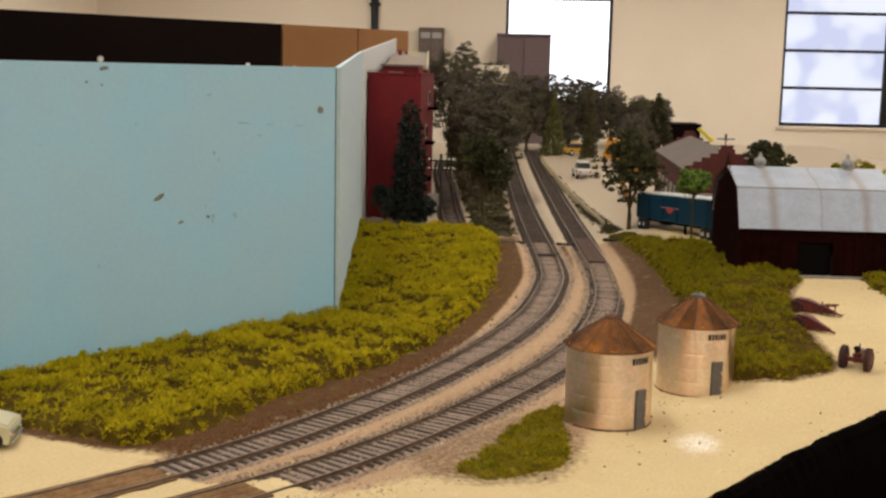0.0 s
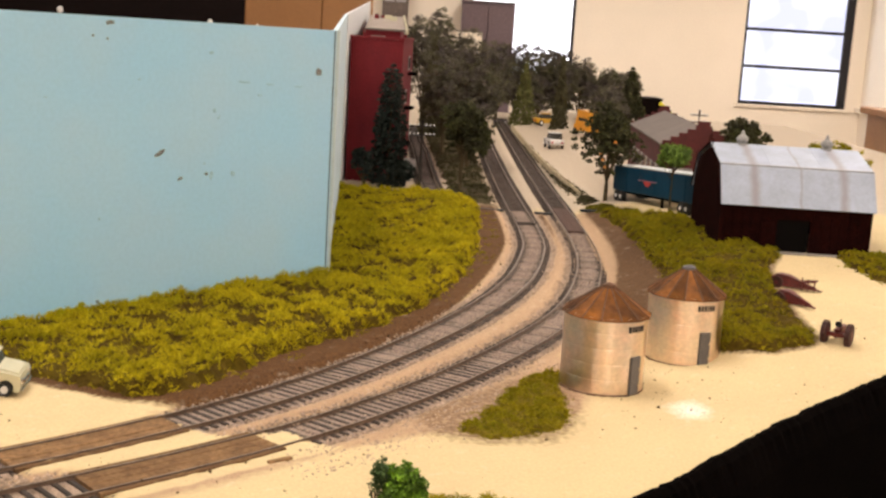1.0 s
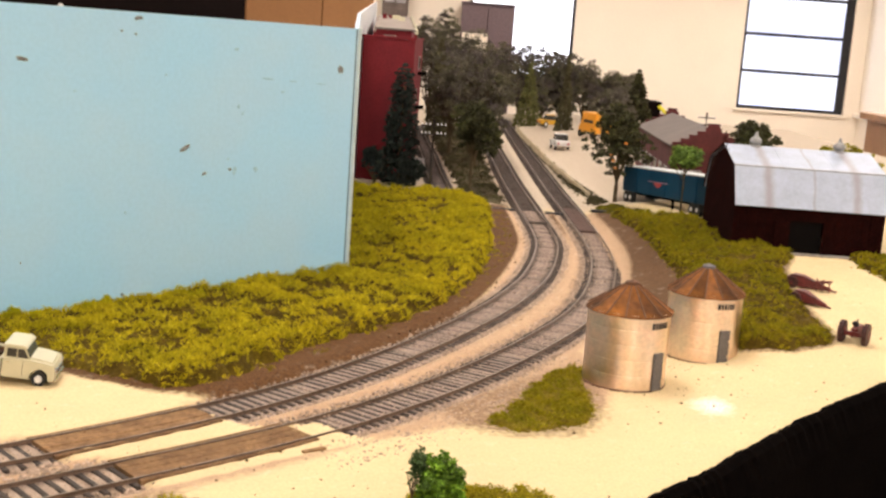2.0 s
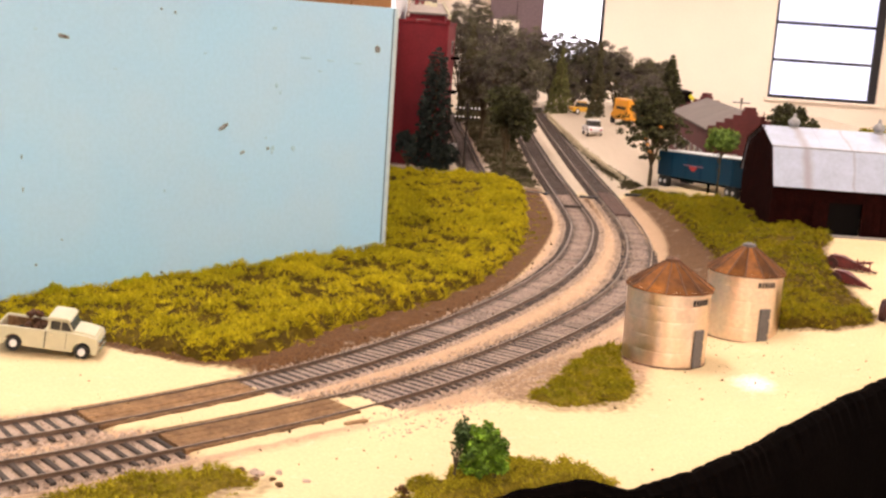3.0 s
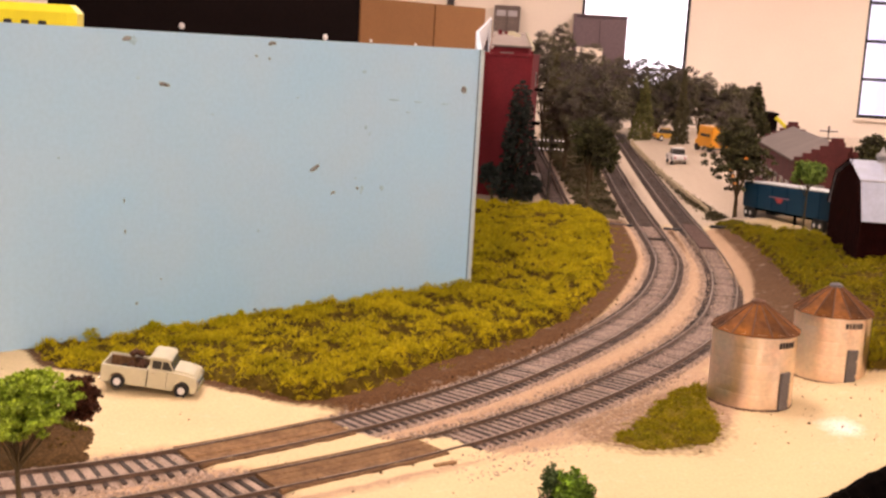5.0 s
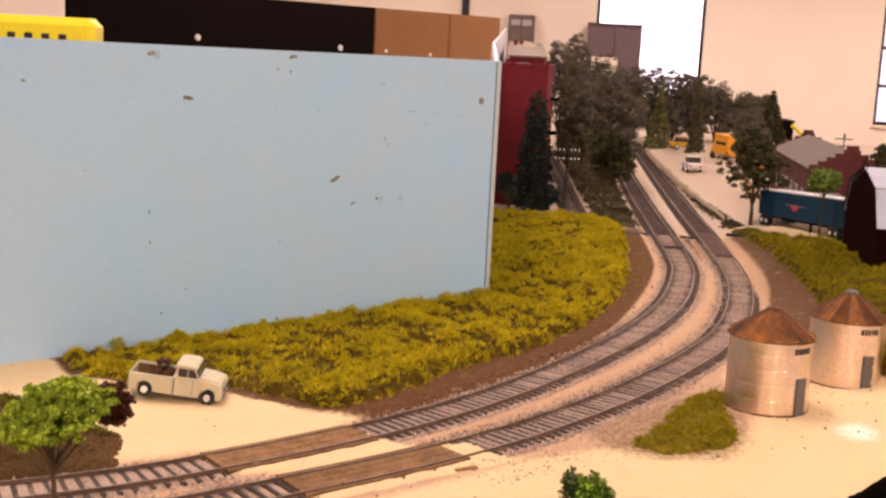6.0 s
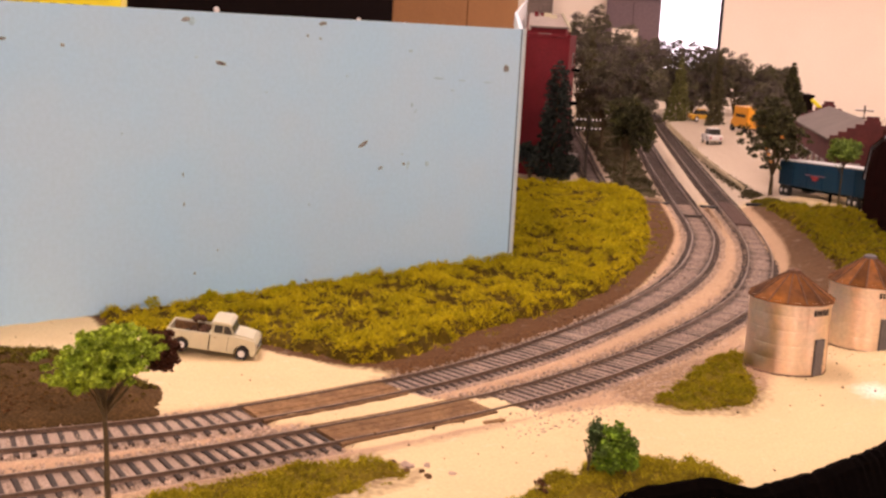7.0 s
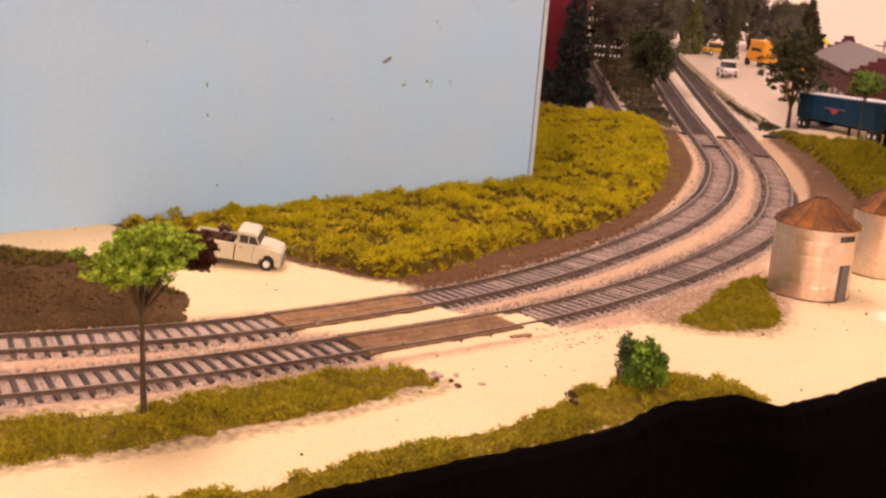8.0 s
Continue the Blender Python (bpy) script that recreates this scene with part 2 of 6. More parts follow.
CONIFER = mat("conifer_leaf", (0.17, 0.17, 0.06), 0.9, spread=0.3, fine=500, coarse=60, bump=0.2, island=0.4, spec=0.2)
# duller than CONIFER: haze over the far end is mixed into the leaf colour
HAZY_CONIFER = mat("hazy_conifer_leaf", (0.115, 0.105, 0.055), 0.9, spread=0.3, fine=500, coarse=60, bump=0.2, island=0.35, spec=0.2)
FAR_BASE = mat("far_turf_base", (0.06, 0.052, 0.024), 0.95, spread=0.3, fine=700, coarse=80, bump=0.7, second=(0.085, 0.065, 0.04), spec=0.1)
BLUE_CONIFER = mat("dark_conifer_leaf", (0.030, 0.040, 0.034), 0.9, spread=0.3, fine=500, coarse=60, bump=0.2, island=0.25, spec=0.2)
PURPLE_LEAF = mat("purple_brown_leaf", (0.075, 0.026, 0.013), 0.9, spread=0.3, fine=600, coarse=90, bump=0.2, island=0.4, spec=0.2)
BARK = mat("bark", (0.088, 0.062, 0.027), 0.9, spread=0.3, fine=900, coarse=200, bump=0.6)
POLE_WOOD = mat("pole_wood", (0.035, 0.025, 0.02), 0.9, spread=0.3)
GUARD = mat("guard_rail_wood", (0.62, 0.53, 0.36), 0.8, spread=0.2)
WALL = mat("cream_wall", (0.86, 0.77, 0.65), 0.8, spread=0.03, fine=60, coarse=2, bump=0.05, bump_scale=150)
CEILING = mat("ceiling_paint", (0.75, 0.72, 0.66), 0.9, spread=0.03, fine=40, coarse=2, bump=0.05)
FLOOR = mat("floor_tile", (0.22, 0.19, 0.16), 0.5, spread=0.1, fine=30, coarse=2, bump=0.05, bump_scale=100)
FRAME_BLACK = mat("black_steel", (0.012, 0.012, 0.016), 0.5, 0.3, spread=0.1, bump=0)
BOARD_BLACK = mat("black_board", (0.006, 0.0026, 0.0022), 0.8, spread=0.2, fine=40, coarse=3, bump=0.05, spec=0.08)
CARDBOARD = mat("brown_board", (0.26, 0.12, 0.04), 0.85, spread=0.06, fine=60, coarse=4, bump=0.05)
DARK_BRICK = mat("dark_cabinet_paint", (0.13, 0.09, 0.10), 0.8, spread=0.2, fine=300, coarse=40)
LAMP_GLOW = glow("lamp_diffuser", (1.0, 0.86, 0.68), 4.0)
DAYLIGHT = glow("daylight", (0.95, 0.96, 1.0), 4.0)
STREET = glow("street_light", (0.86, 0.88, 0.97), 1.9, (0.62, 0.65, 0.84), 2.2)


# ---- building helpers (meshes in millimetres) ----
def part(name, bm, material, parent=None, label="", smooth=False):
    me = bpy.data.meshes.new(name)
    bmesh.ops.scale(bm, vec=(MM, MM, MM), verts=bm.verts)
    bm.to_mesh(me)
    bm.free()
    me.materials.append(material)
    if smooth:
        me.polygons.foreach_set("use_smooth", [True] * len(me.polygons))
    ob = new(name, me)
    if parent:
        ob.parent = parent
    return tagged(ob, label)


def raw(name, verts, faces, material, parent=None, label="", smooth=False):
    """A mesh object from arrays of vertices (millimetres) and faces."""
    me = bpy.data.meshes.new(name)
    me.from_pydata((np.asarray(verts) * MM).tolist(), [], [tuple(f) for f in faces])
    me.materials.append(material)
    if smooth:
        me.polygons.foreach_set("use_smooth", [True] * len(me.polygons))
    me.update()
    ob = new(name, me)
    if parent:
        ob.parent = parent
    return tagged(ob, label)


def thing(name, x, y, z, rz=0.0, label="", category="", group="", kind=""):
    ob = new(name)
    ob.empty_display_size = 0.01
    ob.matrix_basis = pose(x * MM, y * MM, z * MM, 0, 0, rz)
    return tagged(ob, label, category, group, kind)


def box(bm, x0, x1, y0, y1, z0, z1, bevel=0.0, m=None):
    r = bmesh.ops.create_cube(bm, size=1.0, matrix=Matrix.Translation(((x0 + x1) / 2, (y0 + y1) / 2, (z0 + z1) / 2)) @ Matrix.Diagonal((x1 - x0, y1 - y0, z1 - z0, 1)))
    if bevel:
        edges = list({e for v in r["verts"] for e in v.link_edges})
        r = bmesh.ops.bevel(bm, geom=edges, offset=bevel, segments=1, affect="EDGES", profile=0.5)
    if m is not None:
        bmesh.ops.transform(bm, matrix=m, verts=r["verts"])
    return bm


def boxed(*a, **k):
    return box(bmesh.new(), *a, **k)


def cyl(bm, r0, r1, z0, z1, n=24, m=None, caps=True):
    t = Matrix.Translation((0, 0, (z0 + z1) / 2))
    bmesh.ops.create_cone(bm, cap_ends=caps, segments=n, radius1=max(r0, 1e-4), radius2=max(r1, 1e-4), depth=z1 - z0, matrix=(m @ t) if m is not None else t)
    return bm


def prism(bm, outline, y0, y1, m=None):
    """Extrudes an outline of (x, z) from y0 to y1."""
    a = [bm.verts.new((x, y0, z)) for x, z in outline]
    b = [bm.verts.new((x, y1, z)) for x, z in outline]
    n = len(outline)
    bm.faces.new(a)
    bm.faces.new(b[::-1])
    for i in range(n):
        bm.faces.new((a[i], b[i], b[(i + 1) % n], a[(i + 1) % n]))
    bmesh.ops.recalc_face_normals(bm, faces=bm.faces)
    if m is not None:
        bmesh.ops.transform(bm, matrix=m, verts=a + b)
    return bm


def tube(bm, points, radii, n=6):
    """A tapered tube along points."""
    rings = []
    pts = [Vector(p) for p in points]
    for i, p in enumerate(pts):
        d = (pts[min(i + 1, len(pts) - 1)] - pts[max(i - 1, 0)]).normalized()
        q = d.to_track_quat("Z", "Y")
        rings.append([bm.verts.new(p + q @ Vector((radii[i] * math.cos(2 * math.pi * k / n), radii[i] * math.sin(2 * math.pi * k / n), 0))) for k in range(n)])
    for a, b in zip(rings, rings[1:]):
        for k in range(n):
            bm.faces.new((a[k], a[(k + 1) % n], b[(k + 1) % n], b[k]))
    bm.faces.new(rings[0][::-1])
    bm.faces.new(rings[-1])
    return bm


def spline(points, step):
    """A smooth line through points, as an array with even steps."""
    p = np.array(points, float)
    out = []
    q = np.vstack([2 * p[0] - p[1], p, 2 * p[-1] - p[-2]])
    for i in range(1, len(q) - 2):
        for u in np.linspace(0, 1, 40, endpoint=False):
            a, b, c, d = q[i - 1], q[i], q[i + 1], q[i + 2]
            out.append(0.5 * (2 * b + (c - a) * u + (2 * a - 5 * b + 4 * c - d) * u * u + (3 * b - a - 3 * c + d) * u ** 3))
    out.append(p[-1])
    out = np.array(out)
    s = np.r_[0, np.cumsum(np.linalg.norm(np.diff(out, axis=0), axis=1))]
    at = np.arange(0, s[-1], step)
    return np.stack([np.interp(at, s, out[:, k]) for k in range(out.shape[1])], 1)


def side(line):
    """The unit normals to the right of a line."""
    d = np.gradient(line, axis=0)
    d /= np.linalg.norm(d, axis=1, keepdims=True)
    return np.stack([d[:, 1], -d[:, 0]], 1)


def inside(poly, x, y):
    """Signed distance-like mask: True within the polygon."""
    c = np.zeros(np.shape(x), bool)
    n = len(poly)
    for i in range(n):
        (x0, y0), (x1, y1) = poly[i], poly[(i + 1) % n]
        cross = ((y0 > y) != (y1 > y)) & (x < (x1 - x0) * (y - y0) / (y1 - y0 + 1e-9) + x0)
        c ^= cross
    return c


def distance(line, x, y):
    p = np.stack([np.ravel(x), np.ravel(y)], 1)
    best = np.full(len(p), 1e9)
    for q in line:
        best = np.minimum(best, np.hypot(p[:, 0] - q[0], p[:, 1] - q[1]))
    return best.reshape(np.shape(x))


def border(poly, X, Y):
    """Distance to a polygon's border, positive inside."""
    p = np.array(poly, float)
    d = np.full(X.shape, 1e9)
    for i in range(len(p)):
        a, b = p[i], p[(i + 1) % len(p)]
        u = np.clip(((X - a[0]) * (b - a)[0] + (Y - a[1]) * (b - a)[1]) / ((b - a) @ (b - a)), 0, 1)
        d = np.minimum(d, np.hypot(X - a[0] - u * (b - a)[0], Y - a[1] - u * (b - a)[1]))
    return np.where(inside(poly, X, Y), d, -d)


def smooth_step(a, b, v):
    u = np.clip((np.asarray(v, float) - a) / (b - a), 0, 1)
    return u * u * (3 - 2 * u)


# ---- plan of the layout ----
TRACK_IN = [(-460, 238), (-274, 349), (-186, 415), (-99, 520), (-31, 656), (12, 790), (32, 925), (34, 1020), (27, 1180), (15, 1477), (2, 1950), (-10, 2550)]
TRACK_OUT = [(-440, 192), (-253, 310), (-147, 401), (-72, 485), (-8, 592), (44, 720), (70, 860), (76, 985), (72, 1140), (64, 1400), (52, 1900), (40, 2550)]
SIDING = [(-54, 1200), (-72, 1400), (-92, 1680), (-112, 1925), (-125, 2200)]
LINE_IN, LINE_OUT, LINE_SIDE = (spline(p, 5.0) for p in (TRACK_IN, TRACK_OUT, SIDING))
JOINT_Y = 1150
EDGE = [(-700, -190), (-480, -20), (-200, 200), (-90, 298), (-50, 338), (-40, 354), (-31, 369), (-20, 377), (-8, 383), (2, 384), (11, 382), (18, 388), (42, 413), (60, 434), (121, 512), (180, 576), (300, 690), (460, 830), (700, 1040)]
FIELD = [(-312, 545), (-290, 515), (-258, 500), (-230, 522), (-197, 505), (-168, 498), (-150, 498), (-133, 527), (-119, 565), (-87, 617), (-66, 654), (-47, 698), (-26, 787), (-12, 922), (-12, 1100), (-14, 1160), (-40, 1200), (-160, 1215), (-112, 764), (-312, 540)]
RIGHT_FIELD = [(104, 1118), (130, 1066), (150, 1036), (165, 995), (176, 900), (197, 862), (199, 834), (182, 788), (175, 753), (173, 705), (174, 645), (166, 630), (144, 620), (118, 629), (110, 700), (114, 849), (113, 992)]
SMALL_PATCH = [(-24, 476), (-10, 471), (8, 475), (27, 495), (27, 525), (27, 548), (28, 582), (13, 566), (-2, 532), (-14, 500)]
DITCH = [(-330, 185), (-221, 254), (-182, 284), (-140, 326), (-112, 362), (-131, 376), (-182, 333), (-207, 300), (-239, 287), (-330, 240)]
VERGE = [(-330, 120), (-158, 254), (-116, 300), (-66, 355), (-60, 376), (-50, 388), (-30, 403), (-8, 403), (2, 400), (9, 389), (4, 383), (-8, 382), (-20, 376), (-31, 368), (-50, 340), (-90, 300), (-200, 202), (-330, 100)]
HILL = [(-400, 330), (-282, 366), (-226, 402), (-229, 427), (-262, 452), (-285, 468), (-334, 462), (-420, 440)]


def ground_z(x, y):
    x, y = np.asarray(x, float), np.asarray(y, float)
    top = np.interp(y, [0, 560, 640, 714, 780, 900, 1045, 1190, 1400, 3000], [0, 3, 10, 16, 22, 23, 20, 15, 11, 10])
    return top * smooth_step(62, 172, x) - 3.4 * np.exp(-((x - 97) / 26.0) ** 2 - ((y - 624) / 26.0) ** 2) + 3.6 * np.exp(-((x + 262) / 24.0) ** 2 - ((y - 492) / 26.0) ** 2)


def gz(x, y):
    return float(ground_z(x, y))


def edge_y(x):
    return np.interp(x, [p[0] for p in EDGE], [p[1] for p in EDGE])


# ---- the room ----
def room_box(name, x0, x1, y0, y1, z0, z1, material, label=""):
    me = boxed(x0 * 1000, x1 * 1000, y0 * 1000, y1 * 1000, z0 * 1000, z1 * 1000)
    return tagged(part(name, me, material), label, "", "", "structure")


RX0, RX1, RY0 = -4.6, 4.22, -3.2
tagged(room_box("floor", RX0, RX1, RY0, WALL_Y, FLOOR_Z - 0.1, FLOOR_Z, FLOOR), "brown tiled floor of the exhibition room", "floor")
tagged(room_box("ceiling", RX0, RX1, RY0, WALL_Y, CEIL_Z, CEIL_Z + 0.1, CEILING), "plain off-white painted ceiling", "ceiling")
tagged(room_box("wall_west", RX0 - 0.15, RX0, RY0, WALL_Y, FLOOR_Z, CEIL_Z, WALL), "plain cream painted wall", "wall")
tagged(room_box("wall_east", RX1, RX1 + 0.15, RY0, WALL_Y, FLOOR_Z, CEIL_Z, WALL), "plain cream painted wall", "wall")
tagged(room_box("wall_south", RX0, RX1, RY0 - 0.15, RY0, FLOOR_Z, CEIL_Z, WALL), "plain cream painted wall", "wall")
WINDOWS = [(-0.09, 1.06, -0.34, 1.6), (2.89, 4.06, -0.34, 1.6)]
wall_bm = bmesh.new()
xs = [RX0, WINDOWS[0][0], WINDOWS[0][1], WINDOWS[1][0], WINDOWS[1][1], RX1]
for i in range(5):
    if i in (1, 3):
        box(wall_bm, xs[i] * 1000, xs[i + 1] * 1000, WALL_Y * 1000, WALL_Y * 1000 + 250, FLOOR_Z * 1000, -340)
        box(wall_bm, xs[i] * 1000, xs[i + 1] * 1000, WALL_Y * 1000, WALL_Y * 1000 + 250, 1600, CEIL_Z * 1000)
    else:
        box(wall_bm, xs[i] * 1000, xs[i + 1] * 1000, WALL_Y * 1000, WALL_Y * 1000 + 250, FLOOR_Z * 1000, CEIL_Z * 1000)
tagged(part("wall_north", wall_bm, WALL), "cream painted wall with two tall windows", "wall", "", "structure")


def window(name, x0, x1, z0, z1, bars, right_post):
    w = thing(name, x0 * 1000, WALL_Y * 1000 + 60, z0 * 1000, 0, "tall black steel window with wide horizontal panes", "window", "room windows", "structure")
    W, H = (x1 - x0) * 1000, (z1 - z0) * 1000
    fr = bmesh.new()
    for a in ((0, 34, 0, H), (W - right_post, W, 0, H), (34, W - right_post, 0, 36), (34, W - right_post, H - 36, H)):
        box(fr, a[0], a[1], -18, 18, a[2], a[3])
    part("window_frame", fr, FRAME_BLACK, w, "black painted steel frame")
    zs = [36] + bars + [H - 36]
    for z in bars:
        part("glazing_bar", boxed(34, W - right_post, -14, 14, z - 16, z + 16), FRAME_BLACK, w)
    part("window_sill", boxed(-30, W + 30, -95, -20, -30, -2, 2), WALL, w, "cream painted sill")
    glass = bpy.data.materials.get("pane_glass") or clear_glass()
    for a, b in zip(zs, zs[1:]):
        pane = part("pane", boxed(34, W - right_post, -2, 2, a + 16, b - 16), glass, w)
        pane.visible_shadow = False
    return w


def clear_glass():
    m = bpy.data.materials.new("pane_glass")
    m.use_nodes = True
    b = m.node_tree.nodes["Principled BSDF"]
    b.inputs["Transmission Weight"].default_value, b.inputs["Roughness"].default_value, b.inputs["IOR"].default_value = 1.0, 0.02, 1.02
    return m


window("window_1", *WINDOWS[0], [1305], 34)
window("window_2", *WINDOWS[1], [410, 808, 1206, 1604], 85)
back = boxed(-4200, 2190, WALL_Y * 1000 + 2500, WALL_Y * 1000 + 2510, -1500, 4500)
tagged(part("backdrop_sky", back, DAYLIGHT), "overexposed white daylight outside", "backdrop", "", "structure")
back = boxed(2200, 8500, WALL_Y * 1000 + 2500, WALL_Y * 1000 + 2510, -1500, 4500)
tagged(part("backdrop_street", back, STREET), "pale blurred street seen through glass", "backdrop", "", "structure")
tagged(room_box("trim_ledge", RX1 - 0.06, RX1 - 0.002, 2.0, WALL_Y - 0.01, -0.36, -0.31, WALL), "pale painted ledge along the side wall", "ledge")
pipe = thing("wall_pipe", -1515, WALL_Y * 1000 - 30, FLOOR_Z * 1000, 0, "dark painted pipe running up the cream wall", "pipe")
part("pipe", cyl(bmesh.new(), 40, 40, 0, (CEIL_Z - FLOOR_Z) * 1000, 16), FRAME_BLACK, pipe, smooth=True)
for z in (700, 1900):
    part("bracket", boxed(-60, 60, 0, 30, z, z + 40), FRAME_BLACK, pipe)

light_group = "ceiling lights"
for lx, ly in LAMPS:
    lt = thing("ceiling_light", lx * 1000, ly * 1000, CEIL_Z * 1000 - 80, 0, "unseen white fluorescent ceiling light with a bright diffuser", "ceiling light", light_group)
    housing = bmesh.new()
    for a in ((-262, -252, -612, 612), (252, 262, -612, 612), (-252, 252, -612, -602), (-252, 252, 602, 612)):
        box(housing, *a, 0, 80)
    box(housing, -262, 262, -612, 612, 72, 80)
    part("housing", housing, WHITE, lt)
    part("diffuser", boxed(-251, 251, -601, 601, 20, 24), LAMP_GLOW, lt)

# far boards behind the blue foam
def board(name, a, b, top, label, material):
    d = math.degrees(math.atan2(b[1] - a[1], b[0] - a[0]))
    length = math.hypot(b[0] - a[0], b[1] - a[1])
    t = thing(name, a[0], a[1], FLOOR_Z * 1000, d, label, "partition", "display boards")
    part("panel", boxed(0, length, -12, 12, 60, top - FLOOR_Z * 1000, 3), material, t)
    for u in (0.08, 0.92):
        part("foot", boxed(length * u - 25, length * u + 25, -200, 200, 0, 60, 4), BLACK, t)
    return t


black_board = board("display_board", (-3500, 7394), (-1804, 9196), 500, "tall black display board standing behind the layout", BOARD_BLACK)
for u, z in ((950, 196), (2160, 175)):
    part("screw", cyl(bmesh.new(), 24, 18, 0, 8, 12, m=pose(u, -12, z - FLOOR_Z * 1000, 90, 0, 0)), WHITE, black_board, "pale screw head")
brown_board = board("display_board", (-1796, 9204), (-1286, 9746), 499, "tall brown display board beside the black one", CARDBOARD)
for u, z in ((110, 170), (560, 158)):
    part("screw", cyl(bmesh.new(), 14, 10, 0, 8, 12, m=pose(u, -12, z - FLOOR_Z * 1000, 90, 0, 0)), WHITE, brown_board, "pale screw head")
board("display_board", (-1278, 9754), (-900, 10156), 498, "tall brown display board beside the black one", CARDBOARD)

# ---- layout ground ----
def grid_ground():
    cols = np.r_[np.arange(-700, -420, 20), np.arange(-420, 260, 3.0), np.arange(260, 720, 20)]
    u = np.r_[np.linspace(0, 950, 320), np.linspace(960, 2700, 60)]
    X = np.repeat(cols[:, None], len(u), 1)
    E = edge_y(cols)
    Y = E[:, None] + u[None, :] * (2750 - E[:, None]) / 2700
    Z = ground_z(X, Y)
    rng = np.random.default_rng(3)
    d_in, d_out, d_side = (distance(l[::2], X, Y) for l in (LINE_IN, LINE_OUT, LINE_SIDE))
    d = np.minimum(np.minimum(d_in, d_out), d_side)
    Z = Z - 3.6 * (1 - smooth_step(12.5, 24, d)) * (1 - 0.75 * inside([(-200, 427), (-155, 482), (-118, 455), (-92, 468), (-68, 448), (-136, 384), (-162, 411), (-175, 404)], X, Y))
    Z = Z + rng.normal(0, 0.22, Z.shape)
    verts = np.stack([X, Y, Z], -1).reshape(-1, 3)
    nx, ny = X.shape
    idx = np.arange(nx * ny).reshape(nx, ny)
    faces = np.stack([idx[:-1, :-1], idx[1:, :-1], idx[1:, 1:], idx[:-1, 1:]], -1).reshape(-1, 4)
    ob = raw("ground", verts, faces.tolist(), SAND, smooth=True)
    ease = lambda poly, amount, w=4.0: amount * smooth_step(-w, w, border(poly, X, Y))
    d_field = border(FIELD, X, Y)
    reach = 5 + 45 * smooth_step(-190, -120, X)
    dirt = 1.05 * smooth_step(-reach - 3, -reach * 0.6, d_field) * smooth_step(12.5 + 8 * smooth_step(620, 860, Y), 16 + 11 * smooth_step(620, 860, Y), d_in) * smooth_step(478, 500, Y) * (Y < 1165)
    for poly, amount in ((VERGE, 0.3), (DITCH, 0.45), (SMALL_PATCH, 0.55)):
        dirt = np.maximum(dirt, ease(poly, amount))
    d_right = border(RIGHT_FIELD, X, Y)
    soil = 0.95 * smooth_step(-64, -52, d_right) * smooth_step(17, 23, d_out) * smooth_step(655, 700, Y) * smooth_step(1165, 1120, Y) * smooth_step(150, 120, X)
    soil = np.maximum(soil, 0.7 * smooth_step(-7, 0, d_right))
    soil = np.maximum(soil, 0.45 * smooth_step(-12, -3, border(DITCH, X, Y)) * smooth_step(18, 24, d_out))
    soil = np.maximum(soil, 0.75 * (Y > JOINT_Y) * (X < 10) * smooth_step(20, 30, d_side) * (X > np.interp(Y, LINE_SIDE[:, 1], LINE_SIDE[:, 0])))
    soil = np.maximum(soil, ease([(-34, 470), (-10, 462), (20, 470), (34, 500), (34, 560), (14, 570), (-14, 540), (-46, 500)], 0.5, 8))
    gravel = 0.85 * np.where((X < -128) & (Y > np.interp(X, LINE_IN[:, 0], LINE_IN[:, 1])), smooth_step(21, 16, d), smooth_step(34, 22, d))
    gravel = np.maximum(gravel, 0.8 * ((d_in < 46) & (d_out < 46)))
    gravel = np.where(Y > JOINT_Y, 0.3 * gravel, gravel)
    gravel = np.maximum(gravel, ease([(-75, 440), (-30, 474), (-6, 472), (34, 516), (44, 560), (30, 620), (-20, 550)], 0.85, 6))
    gravel = gravel * (1 - np.clip(dirt, 0, 1) * (d_in < d_out) * smooth_step(880, 720, Y))
    gravel *= ~inside([(-200, 427), (-155, 482), (-118, 455), (-92, 468), (-68, 448), (-136, 384), (-162, 411), (-175, 404)], X, Y)
    lot = np.clip(0.95 * smooth_step(1130, 1200, Y) * (1 - smooth_step(0.5, 1.0, soil)), 0, 1)
    # pale: soft-edged bright oval by the bins, put into the sand colour as whitish
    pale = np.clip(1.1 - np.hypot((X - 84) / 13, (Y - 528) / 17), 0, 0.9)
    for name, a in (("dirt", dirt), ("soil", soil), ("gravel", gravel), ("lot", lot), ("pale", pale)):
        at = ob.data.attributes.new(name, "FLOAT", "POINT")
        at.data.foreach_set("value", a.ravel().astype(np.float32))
    return tagged(ob, "sandy cream model ground with brown dirt beside the tracks", "ground", "", "structure")


grid_ground()


